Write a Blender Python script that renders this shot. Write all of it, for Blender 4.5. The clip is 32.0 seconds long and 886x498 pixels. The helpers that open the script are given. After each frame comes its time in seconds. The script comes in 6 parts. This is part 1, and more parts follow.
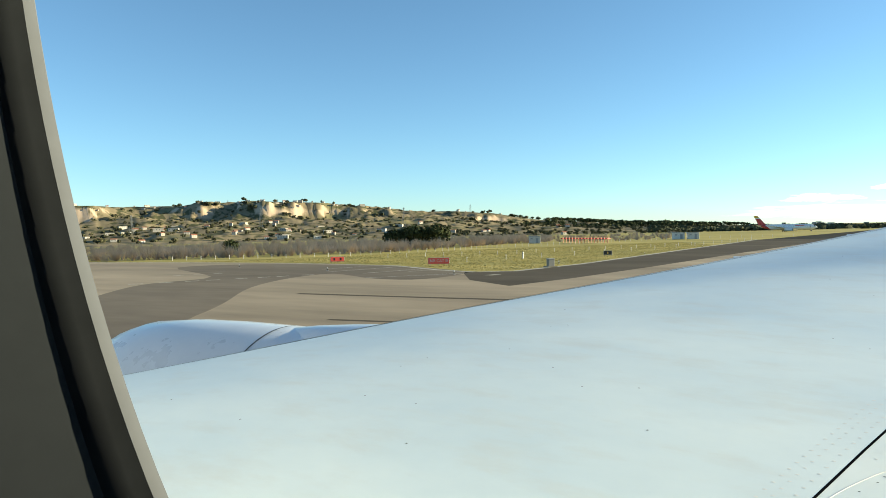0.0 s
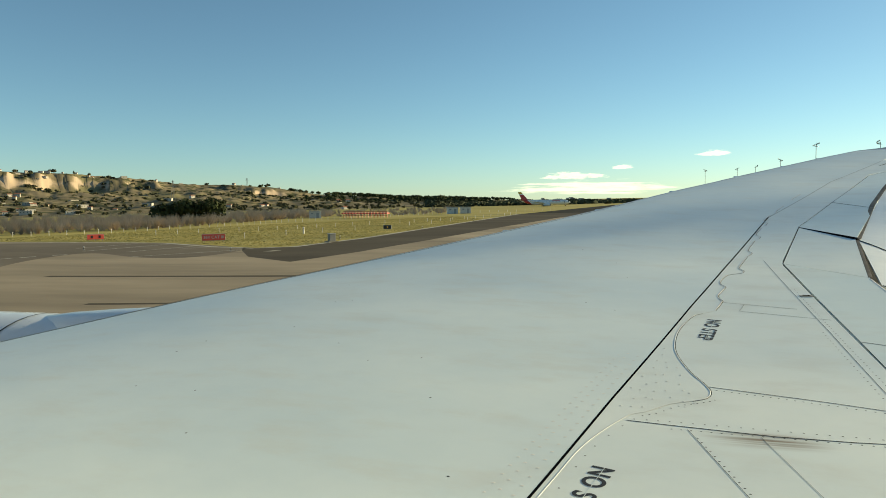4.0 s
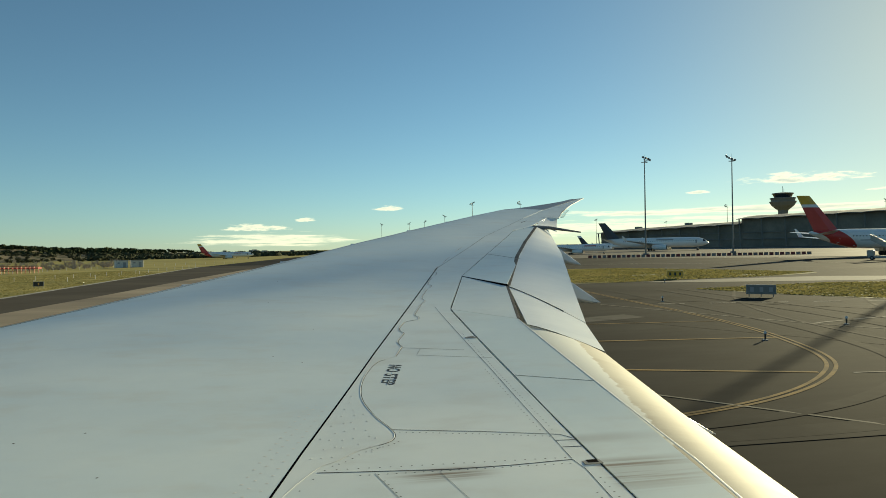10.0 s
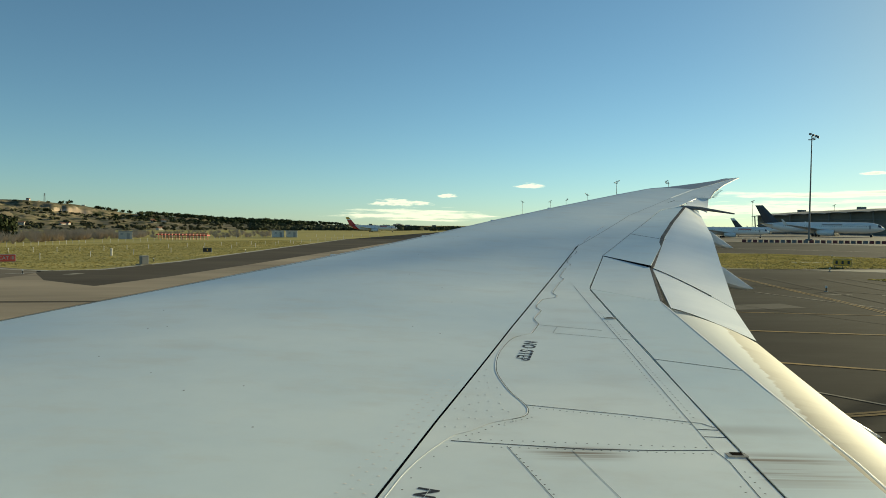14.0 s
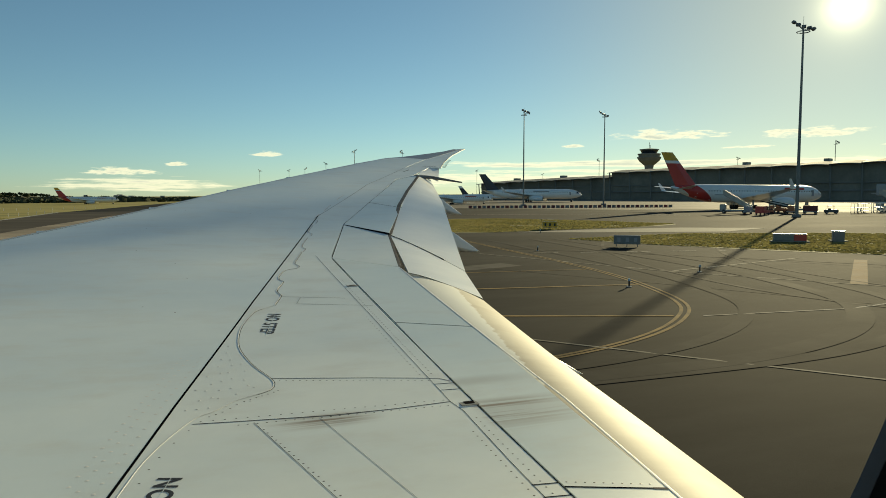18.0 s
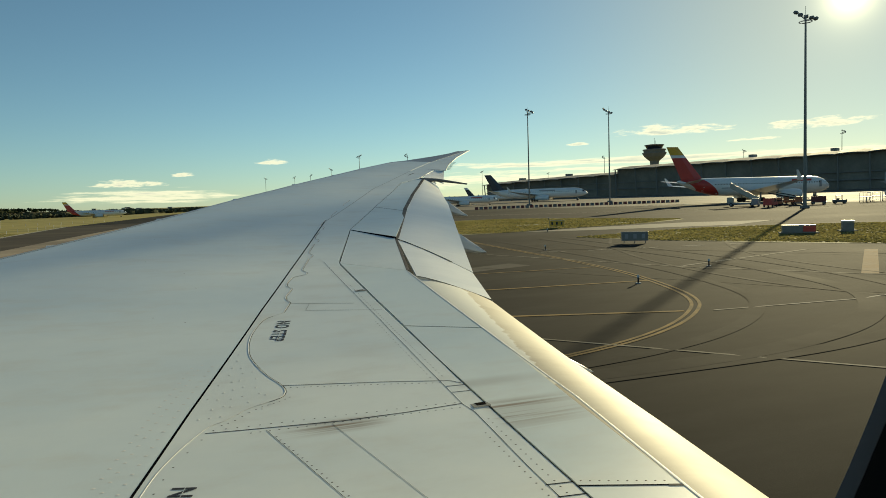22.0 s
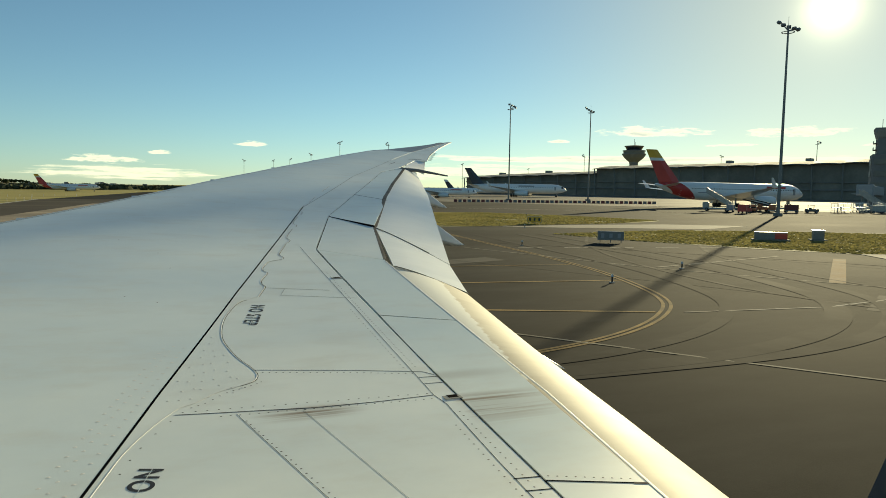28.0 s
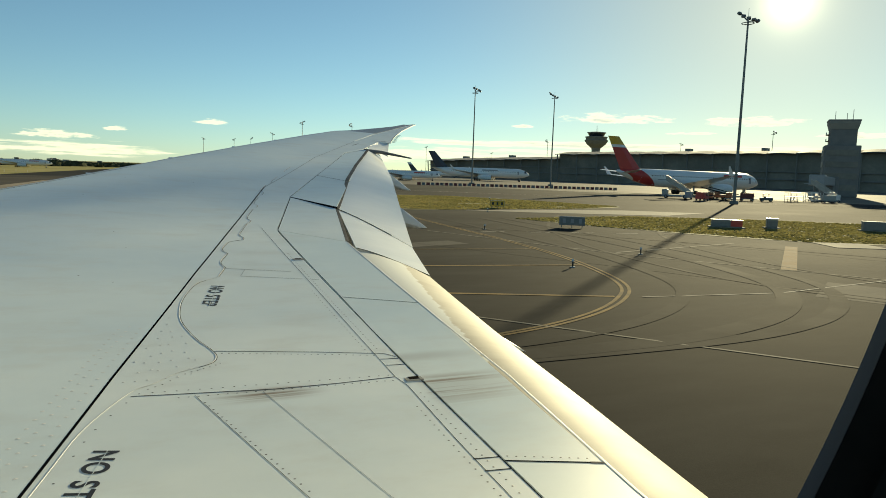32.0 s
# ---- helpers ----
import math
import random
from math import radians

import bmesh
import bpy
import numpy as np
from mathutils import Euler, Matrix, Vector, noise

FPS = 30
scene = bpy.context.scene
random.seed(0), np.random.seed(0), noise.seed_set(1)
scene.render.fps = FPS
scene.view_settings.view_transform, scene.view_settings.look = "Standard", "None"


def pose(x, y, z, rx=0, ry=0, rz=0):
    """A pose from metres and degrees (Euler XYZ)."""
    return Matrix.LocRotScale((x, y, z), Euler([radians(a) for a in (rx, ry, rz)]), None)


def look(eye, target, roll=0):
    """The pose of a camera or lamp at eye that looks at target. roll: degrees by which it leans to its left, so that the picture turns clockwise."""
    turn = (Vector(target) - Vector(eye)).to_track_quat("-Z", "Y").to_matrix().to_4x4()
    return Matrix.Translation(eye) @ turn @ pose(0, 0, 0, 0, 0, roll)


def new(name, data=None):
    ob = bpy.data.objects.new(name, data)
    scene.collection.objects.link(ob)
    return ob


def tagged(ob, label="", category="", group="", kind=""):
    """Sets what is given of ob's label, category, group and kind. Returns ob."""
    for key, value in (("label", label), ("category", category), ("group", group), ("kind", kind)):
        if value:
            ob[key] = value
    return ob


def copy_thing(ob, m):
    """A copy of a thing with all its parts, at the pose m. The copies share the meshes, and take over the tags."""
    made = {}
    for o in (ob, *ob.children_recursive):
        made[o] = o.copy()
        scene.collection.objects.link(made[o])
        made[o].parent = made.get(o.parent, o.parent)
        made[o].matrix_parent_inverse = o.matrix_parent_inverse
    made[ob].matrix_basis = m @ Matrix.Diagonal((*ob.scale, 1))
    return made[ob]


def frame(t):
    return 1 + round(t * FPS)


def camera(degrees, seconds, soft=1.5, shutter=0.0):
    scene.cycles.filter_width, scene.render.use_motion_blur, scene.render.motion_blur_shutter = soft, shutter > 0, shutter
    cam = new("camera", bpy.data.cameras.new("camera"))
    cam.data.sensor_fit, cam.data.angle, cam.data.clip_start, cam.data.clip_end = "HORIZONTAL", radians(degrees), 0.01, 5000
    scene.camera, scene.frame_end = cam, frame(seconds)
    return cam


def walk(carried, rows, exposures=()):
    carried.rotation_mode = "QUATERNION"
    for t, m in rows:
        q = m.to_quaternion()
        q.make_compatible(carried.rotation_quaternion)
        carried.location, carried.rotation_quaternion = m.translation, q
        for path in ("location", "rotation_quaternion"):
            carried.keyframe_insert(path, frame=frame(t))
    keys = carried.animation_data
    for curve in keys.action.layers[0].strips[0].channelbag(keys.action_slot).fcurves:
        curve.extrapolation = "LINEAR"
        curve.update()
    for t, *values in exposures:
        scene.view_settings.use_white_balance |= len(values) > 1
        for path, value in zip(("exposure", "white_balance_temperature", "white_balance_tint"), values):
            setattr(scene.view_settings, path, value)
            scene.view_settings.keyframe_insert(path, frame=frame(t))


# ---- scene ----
cam = camera(65.27, 32.0, soft=0.88)
PATH = [
    (0.0, pose(0.0383, -0.006, 5.4916, 88.52, 0.65, 32.77)),
    (1.0, pose(0.0336, -0.006, 5.4950, 88.88, 0.85, 28.86)),
    (1.5, pose(0.0274, -0.006, 5.4940, 88.68, 0.55, 26.15)),
    (2.0, pose(0.0382, -0.006, 5.4940, 88.24, 0.42, 22.14)),
    (2.5, pose(0.0260, -0.006, 5.4980, 87.92, 0.27, 22.56)),
    (4.5, pose(0.0020, -0.006, 5.5040, 85.45, 0.85, 6.86)),
    (5.0, pose(0.0000, -0.006, 5.4980, 84.77, 1.00, -4.15)),
    (5.5, pose(-0.0005, -0.006, 5.5079, 86.29, 0.87, -15.04)),
    (6.0, pose(-0.0020, -0.006, 5.5078, 88.28, 1.13, -21.85)),
    (6.5, pose(-0.0080, -0.006, 5.5069, 89.45, 1.17, -24.18)),
    (7.0, pose(-0.0151, -0.006, 5.5051, 90.04, 1.30, -24.11)),
    (7.5, pose(-0.0176, -0.006, 5.5004, 90.54, 1.39, -23.53)),
    (8.0, pose(-0.0201, -0.006, 5.5057, 90.73, 1.38, -22.81)),
    (8.5, pose(-0.0186, -0.006, 5.5071, 90.84, 1.34, -21.30)),
    (9.0, pose(-0.0170, -0.006, 5.5074, 90.65, 1.22, -18.63)),
    (9.5, pose(-0.0165, -0.006, 5.5077, 90.31, 1.12, -14.90)),
    (10.0, pose(-0.0150, -0.006, 5.5080, 90.23, 0.81, -10.97)),
    (10.5, pose(-0.0140, -0.006, 5.5030, 89.98, 0.43, -7.42)),
    (11.0, pose(-0.0130, -0.006, 5.5000, 89.98, 0.34, -4.87)),
    (11.5, pose(-0.0110, -0.006, 5.4980, 89.81, -0.08, -3.25)),
    (12.0, pose(-0.0100, -0.006, 5.4960, 89.59, -0.32, -2.05)),
    (12.5, pose(-0.0090, -0.006, 5.4930, 89.24, -0.48, -1.07)),
    (13.0, pose(-0.0080, -0.006, 5.4930, 88.88, -0.65, -0.22)),
    (13.5, pose(-0.0080, -0.006, 5.4920, 88.57, -0.78, 0.55)),
    (15.5, pose(-0.0080, -0.006, 5.4920, 87.83, -0.94, 0.48)),
    (16.0, pose(-0.0090, -0.006, 5.4970, 87.46, -0.54, -1.59)),
    (16.5, pose(-0.0100, -0.006, 5.5010, 86.76, -0.15, -6.82)),
    (17.0, pose(-0.0120, -0.006, 5.4950, 86.73, 0.06, -14.20)),
    (17.5, pose(-0.0138, -0.006, 5.4956, 86.57, -0.17, -18.69)),
    (18.0, pose(-0.0155, -0.006, 5.5012, 85.95, -0.04, -20.70)),
    (18.5, pose(-0.0112, -0.006, 5.4938, 85.54, 0.16, -21.07)),
    (19.0, pose(-0.0070, -0.006, 5.5064, 85.03, 0.64, -20.66)),
    (19.5, pose(-0.0071, -0.006, 5.5096, 84.56, 0.86, -19.93)),
    (20.0, pose(-0.0063, -0.006, 5.5069, 84.37, 0.88, -19.23)),
    (20.5, pose(-0.0054, -0.006, 5.5031, 84.40, 1.08, -18.93)),
    (21.0, pose(-0.0055, -0.006, 5.4963, 85.00, 1.28, -18.94)),
    (21.5, pose(-0.0077, -0.006, 5.5007, 86.99, 1.95, -20.26)),
    (22.0, pose(-0.0089, -0.006, 5.4990, 86.15, 1.79, -20.20)),
    (22.5, pose(-0.0121, -0.006, 5.4964, 85.11, 1.08, -20.77)),
    (23.0, pose(-0.0143, -0.006, 5.5008, 84.90, 0.50, -22.46)),
    (23.5, pose(-0.0197, -0.006, 5.4990, 85.19, -0.18, -24.04)),
    (24.0, pose(-0.0250, -0.006, 5.5031, 85.47, -0.38, -24.83)),
    (24.5, pose(-0.0254, -0.006, 5.5053, 85.67, -0.60, -24.60)),
    (25.0, pose(-0.0248, -0.006, 5.5054, 85.64, -0.78, -23.97)),
    (25.5, pose(-0.0245, -0.006, 5.5032, 85.43, -0.87, -23.27)),
    (27.5, pose(-0.0261, -0.006, 5.5073, 85.28, -1.04, -22.12)),
    (28.0, pose(-0.0258, -0.006, 5.5061, 85.40, -1.00, -21.92)),
    (28.5, pose(-0.0232, -0.006, 5.5099, 85.21, -1.02, -21.97)),
    (29.0, pose(-0.0216, -0.006, 5.5076, 85.11, -0.93, -22.55)),
    (29.5, pose(-0.0190, -0.006, 5.5044, 84.95, -0.77, -23.71)),
    (30.0, pose(-0.0174, -0.006, 5.5092, 84.90, -0.56, -25.01)),
    (30.5, pose(-0.0185, -0.006, 5.5089, 84.84, -0.47, -26.23)),
    (31.0, pose(-0.0196, -0.006, 5.5087, 84.63, -0.74, -26.69)),
    (31.5, pose(-0.0237, -0.006, 5.5074, 84.34, -1.36, -26.29)),
    (32.0, pose(-0.0278, -0.006, 5.5011, 84.08, -2.01, -24.93)),
]
EXPOSURES = [(0.0, 1.36, 6950, -4), (1.0, 1.26, 6950, -4), (2.0, 1.18, 8000, 0), (2.5, 1.08, 8000, -2), (4.5, 0.74, 7900, -7), (7.0, 0.56, 7500, -7), (10.0, 0.40, 7600, -9), (13.0, 0.46, 7400, -9), (16.0, 0.50, 7600, -9), (18.0, 0.28, 8100, -8), (25.5, 0.31, 8050, -8), (28.0, 0.50, 8000, -8), (32.0, 0.52, 8000, -8)]
walk(cam, PATH, EXPOSURES)

# ---- world and sun ----
SUN_YAW, SUN_EL = -50.5, 13.4
world = bpy.data.worlds.new("sky")
scene.world = world
world.use_nodes = True
wt = world.node_tree
wt.nodes.clear()


def wn(kind, **kw):
    n = wt.nodes.new(kind)
    for k, v in kw.items():
        n.inputs[k].default_value = v
    return n


w_out = wn("ShaderNodeOutputWorld")
w_bg = wn("ShaderNodeBackground", Strength=0.088)
sky = wn("ShaderNodeTexSky")
sky.sky_type = "NISHITA"
sky.sun_disc = False
sky.sun_elevation = radians(SUN_EL)
sky.sun_rotation = radians(-SUN_YAW)
sky.altitude = 610
sky.air_density, sky.dust_density, sky.ozone_density = 0.97, 0.10, 3.8
# thin cloud banks low over the horizon
w_co = wn("ShaderNodeTexCoord")
w_sep = wn("ShaderNodeSeparateXYZ")
lk = wt.links.new


def wm(op, a, b=None, c=None):
    n = wn("ShaderNodeMath")
    n.operation = op
    for i, v in enumerate((a, b, c)):
        if isinstance(v, (int, float)):
            n.inputs[i].default_value = v
        elif v is not None:
            lk(v, n.inputs[i])
    return n.outputs[0]


lk(w_co.outputs["Generated"], w_sep.inputs[0])
bearing = wm("MULTIPLY", wm("ARCTAN2", w_sep.outputs["X"], w_sep.outputs["Y"]), 57.2958)
height = wm("MULTIPLY", wm("ARCSINE", w_sep.outputs["Z"]), 57.2958)


def cloud(a, e, wa, we):
    """A flat-based heap of cloud round a bearing and a height, in degrees: 1 at its heart, 0 at its rim."""
    u = wm("MULTIPLY", wm("SUBTRACT", bearing, a), 1 / wa)
    up = wm("SUBTRACT", height, e)
    v = wm("MAXIMUM", wm("MULTIPLY", up, 1 / we), wm("MULTIPLY", up, -1.7 / we))
    return wm("SUBTRACT", 1.0, wm("ADD", wm("MULTIPLY", u, u), wm("MULTIPLY", v, v)))


def w_noise(sx, sy, scale, detail):
    xy = wn("ShaderNodeCombineXYZ")
    lk(wm("MULTIPLY", bearing, sx), xy.inputs[0])
    lk(wm("MULTIPLY", height, sy), xy.inputs[1])
    n = wn("ShaderNodeTexNoise", Scale=scale, Detail=detail, Roughness=0.6)
    lk(xy.outputs[0], n.inputs["Vector"])
    return n.outputs[0]


fluff = wm("SUBTRACT", w_noise(0.55, 2.6, 1.0, 9.0), 0.5)
rows_ = wm("SUBTRACT", w_noise(0.10, 2.6, 1.0, 6.0), 0.5)
heap = cloud(6.5, 3.6, 1.3, 0.38)
for c in ((-0.2, 2.72, 0.9, 0.24), (-4.2, 2.05, 3.2, 0.42), (38.2, 4.98, 4.8, 0.56), (48.6, 4.85, 4.2, 0.56), (31.2, 4.3, 1.1, 0.20), (44.5, 4.0, 2.2, 0.16), (55.5, 3.9, 3.0, 0.3)):
    heap = wm("MAXIMUM", heap, cloud(*c))
heap = wm("ADD", heap, wm("MULTIPLY", fluff, 3.9))
bank = wm("MAXIMUM", cloud(-3.0, 1.0, 7.5, 0.85), wm("MAXIMUM", cloud(20.0, 1.45, 12.0, 0.8), wm("MAXIMUM", cloud(38.0, 2.85, 24.0, 0.50), cloud(44.0, 2.0, 30.0, 0.7))))
bank = wm("ADD", wm("MULTIPLY", bank, 0.9), wm("ADD", wm("MULTIPLY", rows_, 3.4), wm("MULTIPLY", fluff, 1.3)))
cover = wm("MAXIMUM", heap, bank)
w_ramp = wn("ShaderNodeMapRange")
w_ramp.interpolation_type = "SMOOTHSTEP"
w_ramp.inputs[1].default_value, w_ramp.inputs[2].default_value = 0.22, 0.95
w_ramp.inputs[4].default_value = 0.82
lk(cover, w_ramp.inputs[0])
w_mix = wn("ShaderNodeMix")
w_mix.data_type = "RGBA"
w_tone = wn("ShaderNodeValToRGB")
w_tone.color_ramp.elements[0].position, w_tone.color_ramp.elements[0].color = 0.5, (0.92, 0.86, 0.74, 1)
w_tone.color_ramp.elements[1].position, w_tone.color_ramp.elements[1].color = 1.0, (0.50, 0.52, 0.53, 1)
w_gain = wn("ShaderNodeVectorMath")
w_gain.operation = "SCALE"
w_gain.inputs["Scale"].default_value = 12.5
lk(w_ramp.outputs[0], w_mix.inputs["Factor"])
lk(wm("MULTIPLY", cover, 0.72), w_tone.inputs[0])
lk(w_tone.outputs[0], w_gain.inputs[0])
lk(w_gain.outputs[0], w_mix.inputs[7])
# pale warm haze in the air round the sun
sdir = Vector((-math.sin(radians(SUN_YAW)) * math.cos(radians(SUN_EL)), math.cos(radians(SUN_YAW)) * math.cos(radians(SUN_EL)), math.sin(radians(SUN_EL))))
w_dot = wn("ShaderNodeVectorMath")
w_dot.operation = "DOT_PRODUCT"
w_dot.inputs[1].default_value = sdir
lk(w_co.outputs["Generated"], w_dot.inputs[0])
off_sun = wm("MULTIPLY", wm("ARCCOSINE", wm("MINIMUM", w_dot.outputs["Value"], 0.999999)), 57.2958)
w_haze = wn("ShaderNodeMix")
w_haze.data_type = "RGBA"
w_haze.inputs[7].default_value = (5.4, 5.3, 4.5, 1)
near_sun = wm("MULTIPLY", off_sun, 1 / 17.0)
lk(wm("MULTIPLY", wm("EXPONENT", wm("MULTIPLY", wm("MULTIPLY", near_sun, near_sun), -1.0)), 0.55), w_haze.inputs["Factor"])
# cool white air low over the horizon, away from the sun
low_air = wm("MULTIPLY", wm("EXPONENT", wm("MULTIPLY", wm("MAXIMUM", height, 0.0), -1 / 7.0)), wm("SUBTRACT", 1.0, wm("EXPONENT", wm("MULTIPLY", wm("MULTIPLY", off_sun, off_sun), -1 / 1200.0))))
w_low = wn("ShaderNodeMix")
w_low.data_type = "RGBA"
w_low.blend_type = "MULTIPLY"
w_low.inputs[7].default_value = (0.82, 0.96, 1.18, 1)
lk(low_air, w_low.inputs["Factor"])
lk(sky.outputs[0], w_low.inputs[6])
lk(w_low.outputs[2], w_haze.inputs[6])
lk(w_haze.outputs[2], w_mix.inputs[6])
w_core = wn("ShaderNodeVectorMath")
w_core.operation = "MULTIPLY_ADD"
w_core.inputs[0].default_value = (1.0, 0.90, 0.68)
glow = wm("ADD", wm("MULTIPLY", wm("EXPONENT", wm("MULTIPLY", off_sun, -1 / 0.75)), 30.0), wm("MULTIPLY", wm("EXPONENT", wm("MULTIPLY", off_sun, -1 / 4.0)), 1.7))
w_g3 = wn("ShaderNodeCombineXYZ")
for i in range(3):
    lk(glow, w_g3.inputs[i])
lk(w_g3.outputs[0], w_core.inputs[1])
lk(w_mix.outputs[2], w_core.inputs[2])
lk(w_core.outputs[0], w_bg.inputs["Color"])
lk(w_bg.outputs[0], w_out.inputs["Surface"])

sun_data = bpy.data.lights.new("sun", "SUN")
sun_data.energy, sun_data.angle, sun_data.color = 5.0, radians(0.5), (1.0, 0.86, 0.66)
sun = new("sun", sun_data)
sun.matrix_world = look(sdir * 100, (0, 0, 0))


# ---- materials ----
def mat(name, col, rough=0.5, metal=0.0, var=0.15, scale=3.0, bump=0.0, bscale=None, stretch=(1, 1, 1), col2=None, coat=0.0, rnd=0.0, spec=0.5, detail=6.0, lo=0.35, hi=0.65):
    """A surface with colour variation at two scales and fine relief."""
    m = bpy.data.materials.new(name)
    m.use_nodes = True
    nt = m.node_tree
    b = nt.nodes["Principled BSDF"]
    b.inputs["Roughness"].default_value = rough
    b.inputs["Metallic"].default_value = metal
    b.inputs["Coat Weight"].default_value = coat
    b.inputs["Specular IOR Level"].default_value = spec
    co = nt.nodes.new("ShaderNodeTexCoord")
    mp = nt.nodes.new("ShaderNodeMapping")
    mp.inputs["Scale"].default_value = stretch
    nt.links.new(co.outputs["Object"], mp.inputs[0])
    n1 = nt.nodes.new("ShaderNodeTexNoise")
    n1.inputs["Scale"].default_value = scale
    n1.inputs["Detail"].default_value = detail
    n1.inputs["Roughness"].default_value = 0.6
    nt.links.new(mp.outputs[0], n1.inputs["Vector"])
    r1 = nt.nodes.new("ShaderNodeValToRGB")
    c2 = col2 if col2 else tuple(c * (1 - var) for c in col)
    r1.color_ramp.elements[0].position, r1.color_ramp.elements[1].position = lo, hi
    r1.color_ramp.elements[0].color = (*c2, 1)
    r1.color_ramp.elements[1].color = (*col, 1)
    nt.links.new(n1.outputs[0], r1.inputs[0])
    n2 = nt.nodes.new("ShaderNodeTexNoise")
    n2.inputs["Scale"].default_value = scale * 9
    n2.inputs["Detail"].default_value = 4
    nt.links.new(mp.outputs[0], n2.inputs["Vector"])
    mr = nt.nodes.new("ShaderNodeMapRange")
    mr.inputs["To Min"].default_value, mr.inputs["To Max"].default_value = 1 - var * 0.6, 1 + var * 0.6
    nt.links.new(n2.outputs[0], mr.inputs[0])
    mx = nt.nodes.new("ShaderNodeVectorMath")
    mx.operation = "SCALE"
    nt.links.new(r1.outputs[0], mx.inputs[0])
    nt.links.new(mr.outputs[0], mx.inputs["Scale"])
    last = mx.outputs[0]
    if rnd:
        oi = nt.nodes.new("ShaderNodeObjectInfo")
        mr2 = nt.nodes.new("ShaderNodeMapRange")
        mr2.inputs["To Min"].default_value, mr2.inputs["To Max"].default_value = 1 - rnd, 1 + rnd
        nt.links.new(oi.outputs["Random"], mr2.inputs[0])
        mx2 = nt.nodes.new("ShaderNodeVectorMath")
        mx2.operation = "SCALE"
        nt.links.new(last, mx2.inputs[0])
        nt.links.new(mr2.outputs[0], mx2.inputs["Scale"])
        last = mx2.outputs[0]
    nt.links.new(last, b.inputs["Base Color"])
    mrr = nt.nodes.new("ShaderNodeMapRange")
    mrr.inputs["To Min"].default_value, mrr.inputs["To Max"].default_value = max(0.03, rough - 0.08), min(1, rough + 0.1)
    nt.links.new(n1.outputs[0], mrr.inputs[0])
    nt.links.new(mrr.outputs[0], b.inputs["Roughness"])
    if bump:
        n3 = nt.nodes.new("ShaderNodeTexNoise")
        n3.inputs["Scale"].default_value = bscale or scale * 20
        n3.inputs["Detail"].default_value = 5
        nt.links.new(mp.outputs[0], n3.inputs["Vector"])
        bp = nt.nodes.new("ShaderNodeBump")
        bp.inputs["Strength"].default_value = bump
        bp.inputs["Distance"].default_value = 0.02
        nt.links.new(n3.outputs[0], bp.inputs["Height"])
        nt.links.new(bp.outputs[0], b.inputs["Normal"])
    return m


